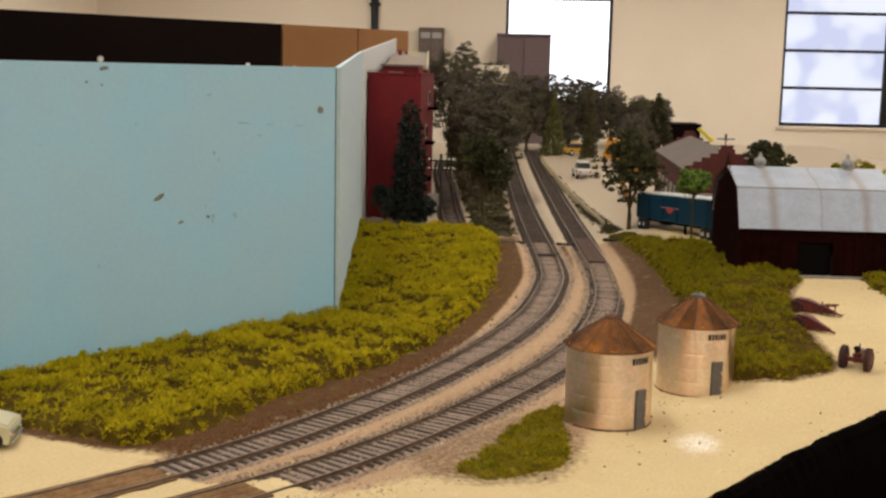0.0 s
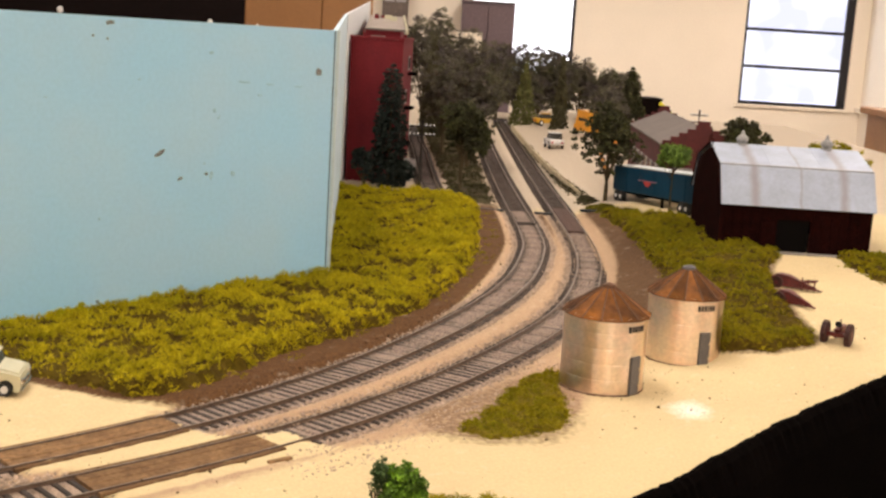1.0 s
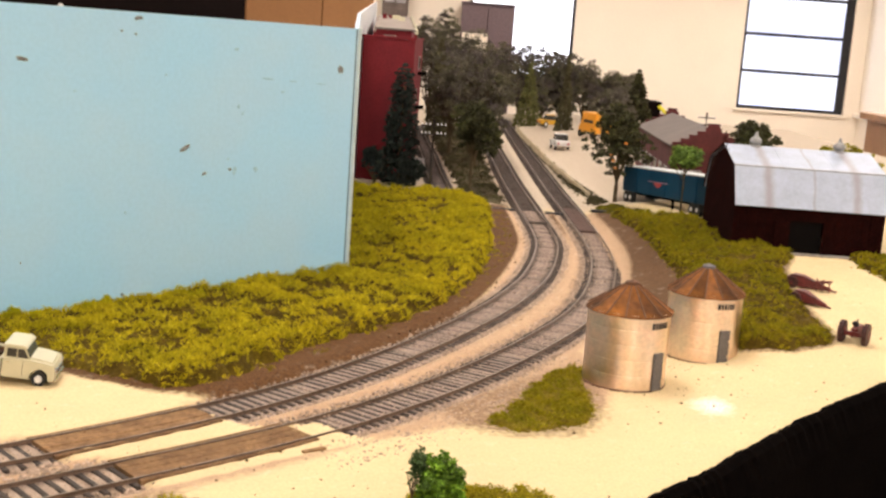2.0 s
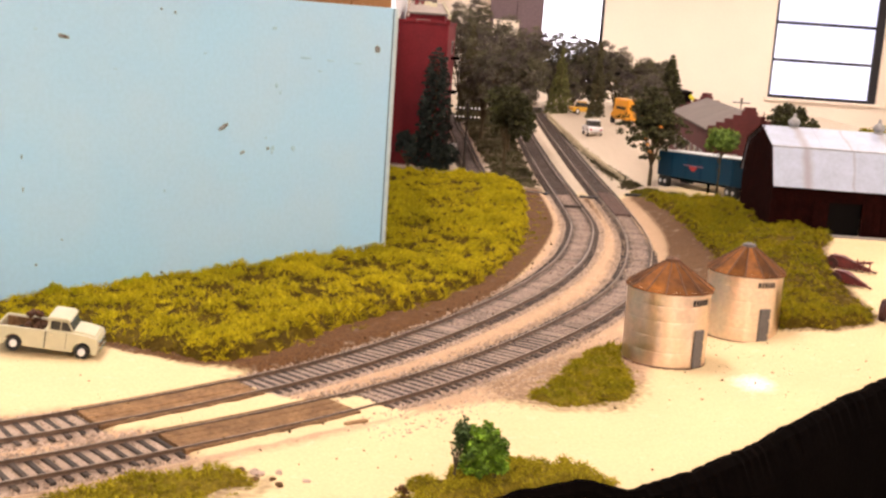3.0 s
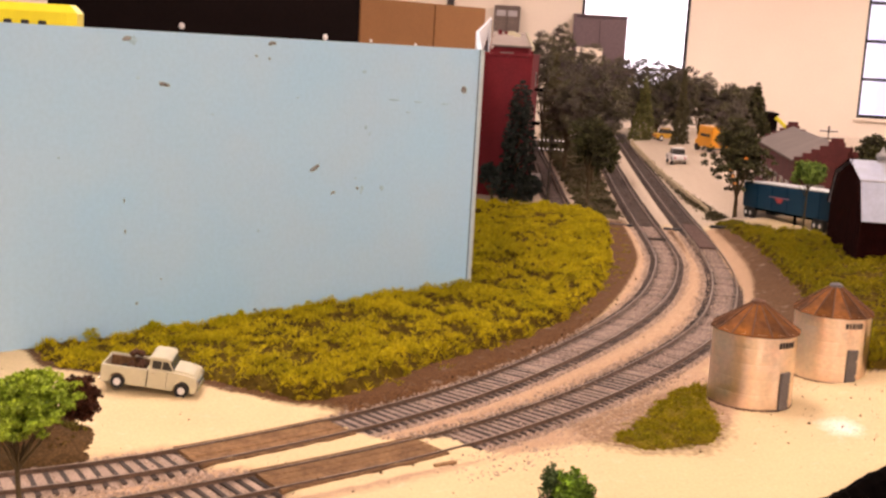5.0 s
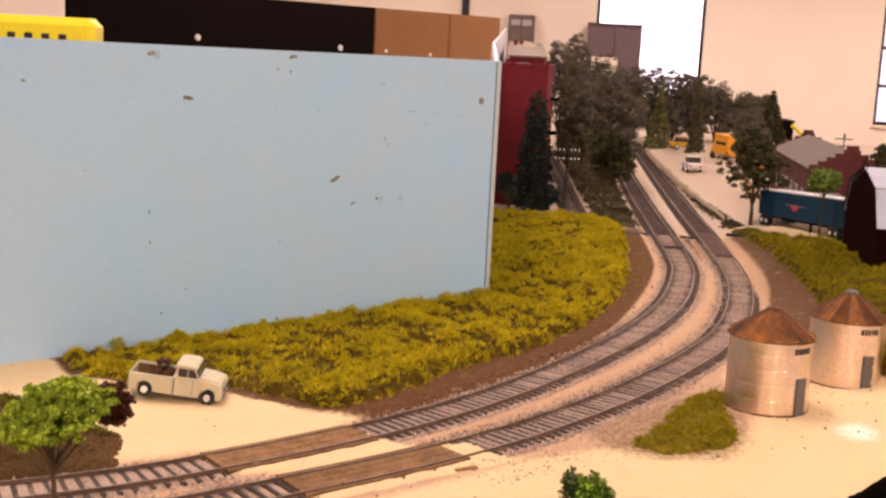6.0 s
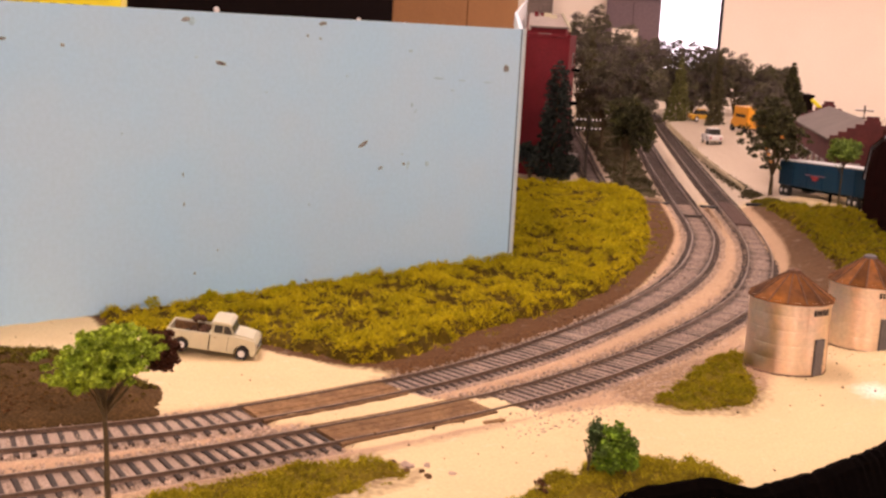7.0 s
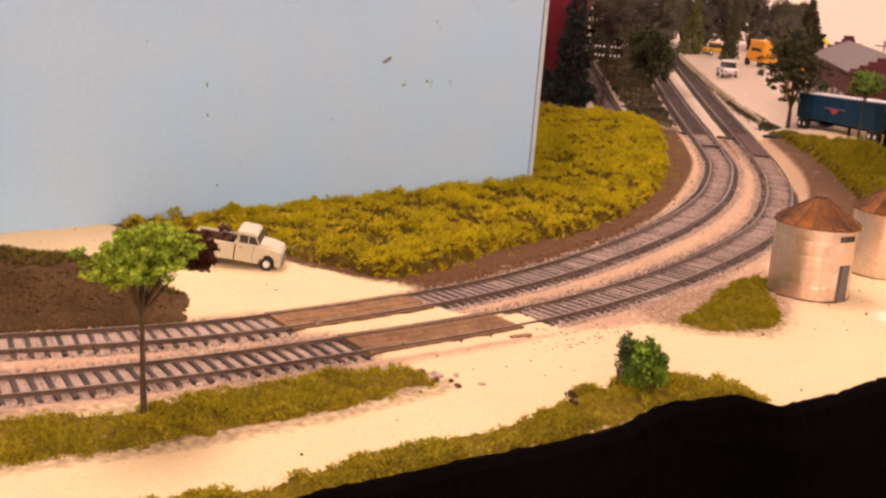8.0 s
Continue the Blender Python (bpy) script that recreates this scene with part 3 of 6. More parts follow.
def fascia():
    line = spline(EDGE, 3.0)
    n = side(line)
    rng = np.random.default_rng(5)
    hump = 1.8 * np.exp(-((line[:, 0] + 5) / 10.0) ** 2) + 1.8 * np.exp(-((line[:, 0] + 110) / 50.0) ** 2)
    ridge = np.cumsum(rng.normal(0, 0.14, len(line))) + rng.normal(0, 0.12, len(line))
    ridge = ridge - np.convolve(ridge, np.ones(15) / 15, "same")
    top = ground_z(line[:, 0], line[:, 1]) + 0.6 + hump + np.clip(ridge, -1.2, 1.6)
    rag = rng.normal(0, 0.3, len(line))
    verts, faces = [], []
    prof = [(-3.0, -6), (-1.5, 0.0), (1.0, 0.2), (4.0, -2.0), (9.0, -14), (12, -60), (12, -160), (14, -1040)]
    for i in range(len(line)):
        for o, z in prof:
            zz = top[i] + z if z > -100 else z
            verts.append((*(line[i] + n[i] * (o + (rag[i] if o < 5 else 0))), zz))
    k = len(prof)
    for i in range(len(line) - 1):
        for j in range(k - 1):
            faces.append((i * k + j, (i + 1) * k + j, (i + 1) * k + j + 1, i * k + j + 1))
    ob = raw("fascia", verts, faces, BLACK, smooth=False)
    return tagged(ob, "rough black painted fascia along the layout edge", "fascia", "", "structure")


fascia()

# ---- tracks ----
def swept(line, prof, z):
    n = side(line)
    verts = [(*(line[i] + n[i] * o), z[i] + h) for i in range(len(line)) for o, h in prof]
    k = len(prof)
    faces = [(i * k + j, i * k + (j + 1) % k, (i + 1) * k + (j + 1) % k, (i + 1) * k + j) for i in range(len(line) - 1) for j in range(k)]
    faces += [tuple(range(k))[::-1], tuple(range((len(line) - 1) * k, len(line) * k))]
    return verts, faces


TIE_MESH = None


def railway(name, line, label, far_dark=True, ties_from=-1e9, singles=200):
    global TIE_MESH
    z0 = ground_z(line[:, 0], line[:, 1]) * 0
    t = thing(name, 0, 0, 0, 0, label, "railway track", "model railway tracks")
    far, west = line[:, 1] >= JOINT_Y, line[:, 0] < -150
    low = [(-18, -4.4), (-13.4, -2.7), (-9.6, -2.5), (-8.0, -2.4), (-5.0, -2.2), (0, -2.1), (5.0, -2.2), (8.0, -2.4), (9.6, -2.5), (13.4, -2.7), (18, -4.4)]
    if line is LINE_IN:
        low = [(o, h + 0.5 if abs(o) < 12 else h) for o, h in low]
    crown = [(-18, -3.4), (-13.6, -2.1), (-9.6, -2.0), (-7.2, -1.75), (-5.6, -1.62), (-3.8, -1.45), (0, -1.4), (3.8, -1.45), (5.6, -1.62), (7.2, -1.75), (9.6, -2.0), (13.6, -2.1), (18, -3.4)]
    for sel, m, profile, words in ((west, PALE_BALLAST, low, "pale ballast bed"), (~far & ~west, BALLAST, crown, "grey ballast bed"), (far, SIDING_BED if line is LINE_SIDE else BALLAST_DARK, crown, "dark ballast bed")):
        if sel.sum() < 3:
            continue
        seg = line[sel]
        rng = np.random.default_rng(1)
        v, f = swept(seg, profile, rng.normal(0, 0.10, len(seg)))
        if profile is crown:
            v = np.array(v)
            row = np.repeat(smooth_step(520, 680, seg[:, 1]), len(profile))
            flat = np.where(np.tile([abs(o) < 6 for o, _ in profile], len(seg)), -1.72, v[:, 2])
            v[:, 2] = row * v[:, 2] + (1 - row) * flat
        raw("ballast_bed", v, f, m, t, words)
    fine = spline(line[::4], 3.0)
    nn = side(fine)
    for s in (-8.8, 8.8):
        v, f = swept(fine + nn * s, [(-0.75, -1.5), (-0.75, -1.3), (-0.22, -1.15), (-0.22, -0.35), (-0.38, -0.25), (-0.38, 0.12), (0.38, 0.12), (0.38, -0.25), (0.22, -0.35), (0.22, -1.15), (0.75, -1.3), (0.75, -1.5)], np.zeros(len(fine)))
        rail = raw("rail", v, f, RAIL, t, "weathered steel rail")
        v, f = swept(fine + nn * s, [(-0.3, 0.124), (-0.3, 0.17), (0.3, 0.17), (0.3, 0.124)], np.zeros(len(fine)))
        raw("running_surface", v, f, RAIL_TOP, rail, "worn bright top of the rail")
    n = side(line)
    if TIE_MESH is None:
        bm = boxed(-13.4, 13.4, -1.05, 1.05, -3.4, -1.42, 0.25)
        bmesh.ops.scale(bm, vec=(MM, MM, MM), verts=bm.verts)
        TIE_MESH = bpy.data.meshes.new("tie")
        bm.to_mesh(TIE_MESH)
        bm.free()
        TIE_MESH.materials.append(TIE)
    verts, faces = [], []
    base_v = [tuple(v.co / MM) for v in TIE_MESH.vertices]
    base_f = [tuple(p.vertices) for p in TIE_MESH.polygons]
    rng = np.random.default_rng(2)
    count = 0
    west = line[line[:, 0] < -150]
    runs = [line[line[:, 0] >= -150]]
    if len(west) > 12:
        runs.insert(0, spline(np.r_[west[::3], west[-1:]], 5.8))
    for p, q in zip(np.concatenate(runs), np.concatenate([side(r) for r in runs])):
        a = math.atan2(q[1], q[0]) + rng.normal(0, 0.012)
        if p[1] < JOINT_Y and count < singles:
            ob = new("tie", TIE_MESH)
            ob.parent = t
            ob.matrix_basis = pose(p[0] * MM, p[1] * MM, rng.normal(0.03, 0.10) * MM, 0, 0, math.degrees(a))
            count += 1
        else:
            k = len(verts)
            c, s = math.cos(a), math.sin(a)
            verts += [(p[0] + c * x - s * y, p[1] + s * x + c * y, z) for x, y, z in base_v]
            faces += [tuple(i + k for i in f) for f in base_f]
    if faces:
        tagged(raw("far_tie_rest", verts, faces, TIE, t), kind="stuff")
    return t


railway("railway_track", LINE_IN, "double-railed model track on grey ballast, curving past the field")
railway("railway_track", LINE_OUT, "double-railed model track on grey ballast, curving past the grain bins")
SIDING_BED = mat("siding_bed", (0.14, 0.11, 0.10), 0.9, spread=0.4, fine=1500, coarse=60, bump=0.8, bump_scale=1500, spec=0.1)
railway("railway_track", LINE_SIDE, "dark model siding track running beside the red building")


def crossing(line, a, b, label):
    """Wooden planks of a road crossing between and beside the rails, from index a to b of the line."""
    t = thing("road_crossing", 0, 0, 0, 0, label, "road crossing", "wooden road crossings")
    seg = spline(line[a:b + 1], 6.0)
    rng = np.random.default_rng(a)
    for lo, hi in ((-12.2, -10.0), (-7.6, -2.6), (-2.4, 2.4), (2.6, 7.6), (10.0, 12.2)):
        h = -0.1 + rng.normal(0, 0.08)
        v, f = swept(seg, [(lo, -2.4), (lo, h - 0.2), (lo + 0.3, h), (hi - 0.3, h), (hi, h - 0.2), (hi, -2.4)], np.zeros(len(seg)))
        raw("plank", v, f, PLANK, t)
    return t


def near_index(line, p):
    return int(np.argmin(np.hypot(line[:, 0] - p[0], line[:, 1] - p[1])))


crossing(LINE_IN, near_index(LINE_IN, (-187, 415)), near_index(LINE_IN, (-139, 470)), "brown wooden plank crossing laid between track rails")
crossing(LINE_OUT, near_index(LINE_OUT, (-150, 399)), near_index(LINE_OUT, (-98, 455)), "brown wooden plank crossing laid between track rails")

# ---- blue foam backdrop ----
def wall_panel(name, a, b, outline, thick, material, label):
    """An upright panel from a to b; outline: (distance along, height) pairs."""
    d = math.degrees(math.atan2(b[1] - a[1], b[0] - a[0]))
    t = thing(name, a[0], a[1], 0, d, label, "backdrop panel", "layout backdrop panels")
    part("panel", prism(bmesh.new(), outline, 0, thick), material, t)
    return t


FA, FB = (-112, 762), (-640, 175)
FL = math.hypot(FA[0] - FB[0], FA[1] - FB[1])
foam = wall_panel("foam_backdrop", FB, FA, [(0, -8), (FL, -8), (FL, 161), (0, 161)], 12, FOAM, "pale blue foam board backdrop with dents and scars")
part("edge_strip", boxed(FL + 0.2, FL + 3, 0, 12, -8, 161), FOAM_EDGE, foam, "cut foam edge")
part("seam", boxed(FL - 1.6, FL - 0.9, -0.25, -0.02, -8, 160.8), SEAM_GREY, foam, "thin dark seam")
SA, SB, SC = (-113, 776), (-156, 1236), (-226, 2300)
L1 = math.hypot(SB[0] - SA[0], SB[1] - SA[1])
wall_panel("side_backdrop", SA, SB, [(0, -8), (L1, -8), (L1, 179), (0, 161)], 3, PALE_FOAM, "pale bluish white backdrop panel running along the field")
L2 = math.hypot(SC[0] - SB[0], SC[1] - SB[1]) - 6
wall_panel("side_backdrop", (SB[0], SB[1] + 5), SC, [(0, -8), (L2, -8), (L2, 221), (0, 179)], 3, WHITEBOARD, "white card backdrop panel behind the buildings")

SCARS = [(0.686, 156.5, 5.5, 2.2, 10), (0.713, 133.7, 6.5, 2.2, -8), (0.6, 140.7, 2.2, 1.6, 0), (0.797, 157.9, 5.5, 2.0, 5), (0.837, 86.8, 7.5, 2.4, 28), (0.855, 72, 3.5, 1.8, 20), (0.878, 74, 2.6, 1.6, -10), (0.686, 56.6, 0.8, 2.2, 0), (0.685, 72.8, 0.7, 2.8, 0), (0.695, 17.2, 1.6, 1.2, 0), (0.789, 6, 2.0, 1.6, 0), (0.562, 143, 4, 1.6, 10), (0.983, 134.6, 4.2, 4.8, 30), (0.784, 150.6, 1.6, 1.2, 0), (0.795, 149.2, 1.2, 1.2, 0), (0.713, 29.3, 1.0, 1.0, 0)]


def scars():
    """Dents and torn spots in the foam's face."""
    for u, z, w, h, a in SCARS:
        bm = bmesh.new()
        bmesh.ops.create_icosphere(bm, subdivisions=2, radius=1.0)
        rng = np.random.default_rng(int(u * 1000))
        for v in bm.verts:
            v.co *= 1 + rng.normal(0, 0.18)
        bmesh.ops.transform(bm, matrix=pose(u * FL, -0.05, z, 0, -a, 0) @ Matrix.Diagonal((w / 2, 0.35, h / 2, 1)), verts=bm.verts)
        part("scar", bm, SCAR, foam, "torn grey-brown scar")


scars()
SMUDGE = mat("foam_smudge", (0.285, 0.49, 0.63), 0.85, spread=0.2, fine=600, coarse=200, bump=0.2, second=(0.335, 0.56, 0.71))
SMUDGES = [(0.69, 155.5, 4.5, 4.0, 0), (0.882, 73, 2.6, 5.5, 15), (0.902, 73.5, 3.2, 2.6, 0), (0.91, 127.5, 9, 0.9, 4), (0.935, 126.5, 8, 0.7, 3), (0.963, 125.5, 9, 0.8, 2), (0.888, 107, 1.6, 2.6, 30), (0.88, 144, 3.4, 1.6, 0), (0.694, 136.7, 2.0, 1.2, 0), (0.884, 111, 2.0, 2.4, 0), (0.876, 80, 2.0, 1.4, 0), (0.925, 120, 3.0, 0.9, 0), (0.64, 96, 1.4, 1.2, 0), (0.75, 118, 2.6, 0.8, 12), (0.82, 128, 2.2, 1.0, -6), (0.79, 52, 1.6, 1.6, 0)]
for u, z, w, hh, a in SMUDGES:
    bm = bmesh.new()
    bmesh.ops.create_icosphere(bm, subdivisions=2, radius=1.0)
    rng = np.random.default_rng(int(u * 1000 + z))
    for v in bm.verts:
        v.co *= 1 + rng.normal(0, 0.2)
    bmesh.ops.transform(bm, matrix=pose(u * FL, -0.02, z, 0, a, 0) @ Matrix.Diagonal((w / 2, 0.2, hh / 2, 1)), verts=bm.verts)
    part("smudge", bm, SMUDGE, foam, "faint grey scuff")


# ---- turf ----
def tufts(points, size, blades, spread, rng, flat=0.6):
    """Arrays of small leaf quads, in clumps round points (x, y, z)."""
    P = np.repeat(np.asarray(points, float), blades, 0)
    n = len(P)
    d = rng.normal(0, 1, (n, 3))
    d /= np.linalg.norm(d, axis=1, keepdims=True)
    d[:, 2] = np.abs(d[:, 2]) * flat
    c = P + d * (rng.random((n, 1)) ** 0.5) * spread
    a = rng.normal(0, 1, (n, 3))
    a /= np.linalg.norm(a, axis=1, keepdims=True)
    b = np.cross(a, rng.normal(0, 1, (n, 3)))
    b /= np.linalg.norm(b, axis=1, keepdims=True)
    s = size * (0.6 + 0.8 * rng.random((n, 1)))
    k = 0.55 + 0.4 * rng.random((n, 1))
    v = np.stack([c - a * s, c - b * s * k, c + a * s, c + b * s * k], 1).reshape(-1, 3)
    f = np.arange(4 * n).reshape(-1, 4)
    return v, f


def lumps(x, y, seed, period):
    """Rounded lumps, 0 to 1, with dark dips between them."""
    q = [(a / period, b / period, seed * 3.7) for a, b in zip(np.ravel(x), np.ravel(y))]
    v = np.array([1 - noise.voronoi(Vector(k))[0][0] for k in q])
    n = np.array([noise.noise(Vector((k[0] * 0.4, k[1] * 0.4, k[2]))) for k in q])
    return np.clip(0.85 * v + 0.7 * n + 0.05, 0, 1.3).reshape(np.shape(x))


def fronds(points, tall, wide, count, rng):
    """Small upright tapered blades in tufts at points (x, y, z)."""
    P = np.repeat(np.asarray(points, float), count, 0)
    n = len(P)
    a = rng.uniform(0, 2 * math.pi, n)
    lean = rng.normal(0, 0.55, (n, 2))
    up = np.c_[lean, np.ones(n)]
    up *= (tall * (0.45 + 0.8 * rng.random(n)) / np.linalg.norm(up, axis=1))[:, None]
    w = np.c_[np.cos(a), np.sin(a), np.zeros(n)] * (wide * (0.6 + 0.7 * rng.random((n, 1))))
    c = P + rng.normal(0, 0.7, (n, 3)) * (1, 1, 0.15)
    bend = np.c_[lean * 0.5, np.zeros(n)]
    v = np.stack([c - w * 0.5, c + w * 0.5, c + up + bend + w * 0.28, c + up + bend - w * 0.28], 1).reshape(-1, 3)
    return v, np.arange(4 * n).reshape(-1, 4)


def turf(name, poly, period, height, material, label, seed, cell=1.6, size=0.55, dense=1.3, base=None, blades=7, frond=2.2):
    """Foam turf: a dark lumpy sheet, fine crumbs on its lumps and small upright tufts."""
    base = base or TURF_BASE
    rng = np.random.default_rng(seed)
    p = np.array(poly)
    X, Y = np.meshgrid(np.arange(p[:, 0].min() - 4, p[:, 0].max() + 4, cell), np.arange(p[:, 1].min() - 4, p[:, 1].max() + 4, cell))
    D = border(poly, X, Y)
    edge = np.array([noise.noise(Vector((a * 0.07, b * 0.07, seed))) + 0.6 * noise.noise(Vector((a * 0.22, b * 0.22, seed + 5))) for a, b in zip(X.ravel(), Y.ravel())]).reshape(X.shape)
    D = D + 5.0 * edge
    D = np.minimum(D, Y - edge_y(X) - 2.5)
    near = D > -3
    h = np.zeros(X.shape)
    h[near] = 0.45 * lumps(X[near], Y[near], seed, period * 1.4) + 0.65 * lumps(X[near], Y[near], seed + 7, period * 0.5)
    height = height * (1 - 0.55 * smooth_step(-170, -235, X))
    rim = smooth_step(-1.5, 5.0, D)
    Z = ground_z(X, Y) + np.where(D > -3, -1.2 + rim * (1.5 + height * h), -6)
    Z = Z + rng.normal(0, 0.22, Z.shape)
    ny, nx = X.shape
    idx = np.arange(nx * ny).reshape(ny, nx)
    ok = near[:-1, :-1] & near[:-1, 1:] & near[1:, 1:] & near[1:, :-1]
    faces = np.stack([idx[:-1, :-1], idx[:-1, 1:], idx[1:, 1:], idx[1:, :-1]], -1)[ok]
    used = np.unique(faces)
    remap = np.zeros(nx * ny, int)
    remap[used] = np.arange(len(used))
    V = np.stack([X, Y, Z], -1).reshape(-1, 3)[used]
    F = remap[faces]
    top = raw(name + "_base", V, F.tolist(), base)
    tagged(top, label, "turf", "", "stuff")
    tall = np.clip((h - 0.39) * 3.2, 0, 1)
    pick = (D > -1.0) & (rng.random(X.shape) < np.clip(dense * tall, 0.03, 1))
    pts = np.stack([X[pick], Y[pick], Z[pick] + 0.3], 1)
    up = rng.random(len(pts)) * tall[pick] * height[pick] * 0.28
    v, f = tufts(pts + rng.normal(0, cell * 0.5, pts.shape) * (1, 1, 0.2) + up[:, None] * (0, 0, 1), size, blades, 1.1, rng, 1.0)
    spots = (D > -0.5) & (rng.random(X.shape) < 0.34 * tall + 0.03)
    v2, f2 = fronds(np.stack([X[spots], Y[spots], Z[spots]], 1), frond * rng.uniform(0.7, 1.3), size * 1.9, 6, rng)
    ob = raw(name, np.concatenate([v, v2]), f.tolist() + (f2 + len(v)).tolist(), material)
    return tagged(ob, label, "turf", "", "stuff")


JOINT_TURF = mat("dull_turf", (0.17, 0.15, 0.015), 0.95, spread=0.25, fine=400, coarse=40, bump=0.3, second=(0.12, 0.10, 0.02), island=0.2, spec=0.1)
BARN_PATCH = [(244, 854), (340, 880), (340, 690), (262, 735), (246, 775), (241, 813)]
VERGE_BASE = mat("verge_base", (0.17, 0.13, 0.01), 0.95, spread=0.3, fine=700, coarse=90, bump=0.8, second=(0.13, 0.095, 0.008), spec=0.1)
VERGE_TURF = mat("verge_turf", (0.345, 0.287, 0.014), 0.95, spread=0.15, fine=500, coarse=60, bump=0.2, second=(0.24, 0.205, 0.012), island=0.3, spec=0.1)
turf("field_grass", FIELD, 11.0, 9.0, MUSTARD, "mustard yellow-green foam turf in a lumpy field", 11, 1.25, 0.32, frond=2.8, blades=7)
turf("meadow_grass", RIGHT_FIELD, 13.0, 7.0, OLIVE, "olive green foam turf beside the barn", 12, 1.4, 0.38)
turf("bin_grass", SMALL_PATCH, 8.0, 2.6, OLIVE, "small olive turf patch beside the grain bin", 13, 1.0, 0.3, 0.8, base=VERGE_BASE, frond=1.2)
turf("ditch_grass", DITCH, 7.0, 3.0, VERGE_TURF, "olive green turf strip along the track", 14, 1.0, 0.32, base=VERGE_BASE, frond=1.5)
turf("verge_grass", VERGE, 7.0, 3.8, VERGE_TURF, "olive green turf along the black fascia", 15, 1.0, 0.32, base=VERGE_BASE, frond=1.6)
turf("joint_grass", [(92, 1152), (104, 1120), (128, 1078), (136, 1094), (122, 1140), (118, 1170), (104, 1180)], 9.0, 1.6, JOINT_TURF, "dark green turf strip by the road", 16, 2.0, 0.7, base=FAR_BASE)
turf("far_grass", [(-34, 1205), (2, 1165), (4, 1180), (-7, 1477), (-20, 1950), (-30, 2450), (-108, 2450), (-92, 1925), (-72, 1680), (-52, 1400)], 14.0, 3.0, FAR_TURF, "dull green turf between the tracks", 17, 3.4, 0.9, frond=2.0, base=FAR_BASE)
turf("rail_side_grass", [(94, 1180), (112, 1200), (106, 1262), (96, 1400), (85, 1588), (72, 1900), (66, 1900), (78, 1588), (84, 1400), (92, 1262)], 8.0, 1.6, FAR_TURF, "thin dull turf strip along the guard rail", 19, 2.4, 0.7, frond=1.6, base=FAR_BASE)
turf("barn_grass", BARN_PATCH, 9.0, 4.0, OLIVE, "olive turf beside the barn", 18, 2.0, 0.7)


def foam_tufts():
    """Taller clumps of turf along the foot of the foam board."""
    rng = np.random.default_rng(27)
    a, d = np.array(FB), (np.array(FA) - np.array(FB)) / FL
    n = np.array((d[1], -d[0]))
    pts = []
    for k in range(30):
        u = FL * (0.66 + 0.335 * rng.random())
        c = a + d * u + n * (3 + 9 * rng.random() ** 1.5)
        r, hh = 2.4 + 3.0 * rng.random(), 4.0 + 4.5 * rng.random() ** 2
        q = rng.normal(0, 1, (60, 3))
        q *= rng.random((60, 1)) ** 0.45 / np.linalg.norm(q, axis=1, keepdims=True)
        pts.append(np.c_[c[0] + q[:, 0] * r, c[1] + q[:, 1] * r * 0.8, hh * 0.5 + q[:, 2] * hh * 0.55 + 1])
    v, f = tufts(np.concatenate(pts), 0.34, 14, 1.1, rng, 1.0)
    tagged(raw("turf_tufts", v, f.tolist(), TUFT), "taller yellow-green turf clumps along the foam board", "turf", "", "stuff")


TUFT = mat("bright_tuft", (0.45, 0.42, 0.006), 0.95, spread=0.15, fine=500, coarse=60, bump=0.2, second=(0.32, 0.32, 0.006), island=0.2, spec=0.1)
foam_tufts()


def hill():
    """A low brown earth mound with a rough dark top."""
    rng = np.random.default_rng(21)
    p = np.array(HILL)
    X, Y = np.meshgrid(np.arange(-420, -215, 3.0), np.arange(325, 475, 3.0))
    m = inside(HILL, X, Y)
    d = np.full(X.shape, 1e9)
    for i in range(len(HILL)):
        a, b = p[i], p[(i + 1) % len(p)]
        u = np.clip(((X - a[0]) * (b - a)[0] + (Y - a[1]) * (b - a)[1]) / ((b - a) @ (b - a)), 0, 1)
        d = np.minimum(d, np.hypot(X - a[0] - u * (b - a)[0], Y - a[1] - u * (b - a)[1]))
    nz = np.array([noise.noise(Vector((a * 0.08, b * 0.08, 2.0))) for a, b in zip(X.ravel(), Y.ravel())]).reshape(X.shape)
    Z = np.where(m, 8.5 * smooth_step(0, 34, d) * (1 + 0.35 * nz) + 0.9, 0.9 - 0.9 * d) + rng.normal(0, 0.35, X.shape)
    nx, ny = X.shape
    idx = np.arange(nx * ny).reshape(nx, ny)
    faces = np.stack([idx[:-1, :-1], idx[:-1, 1:], idx[1:, 1:], idx[1:, :-1]], -1).reshape(-1, 4)
    ob = raw("earth_mound", np.stack([X, Y, Z], -1).reshape(-1, 3), faces.tolist(), MOUND, smooth=True)
    tagged(ob, "low mound of dark brown earth beside the track", "mound", "", "structure")
    keep = m & (d > 6) & (rng.random(X.shape) < 0.45 + 0.4 * (Y > 430))
    pts = np.stack([X[keep], Y[keep], Z[keep]], 1)
    v, f = tufts(pts, 0.4, 14, 1.8, rng)
    rim = m & (d > 3) & (Y > 422 + 16 * nz) & (rng.random(X.shape) < 0.8)
    rp = np.stack([X[rim], Y[rim], Z[rim]], 1)
    v2, f2 = fronds(rp, 2.2, 0.6, 16, rng)
    tagged(raw("mound_grass", v2, f2.tolist(), MOUND_GREEN), "dark olive grass along the top of the mound", "grass", "", "stuff")
    tagged(raw("mound_scrub", v, f.tolist(), MOUND_SCRUB), "dark green and brown scrub on the mound", "scrub", "", "stuff")


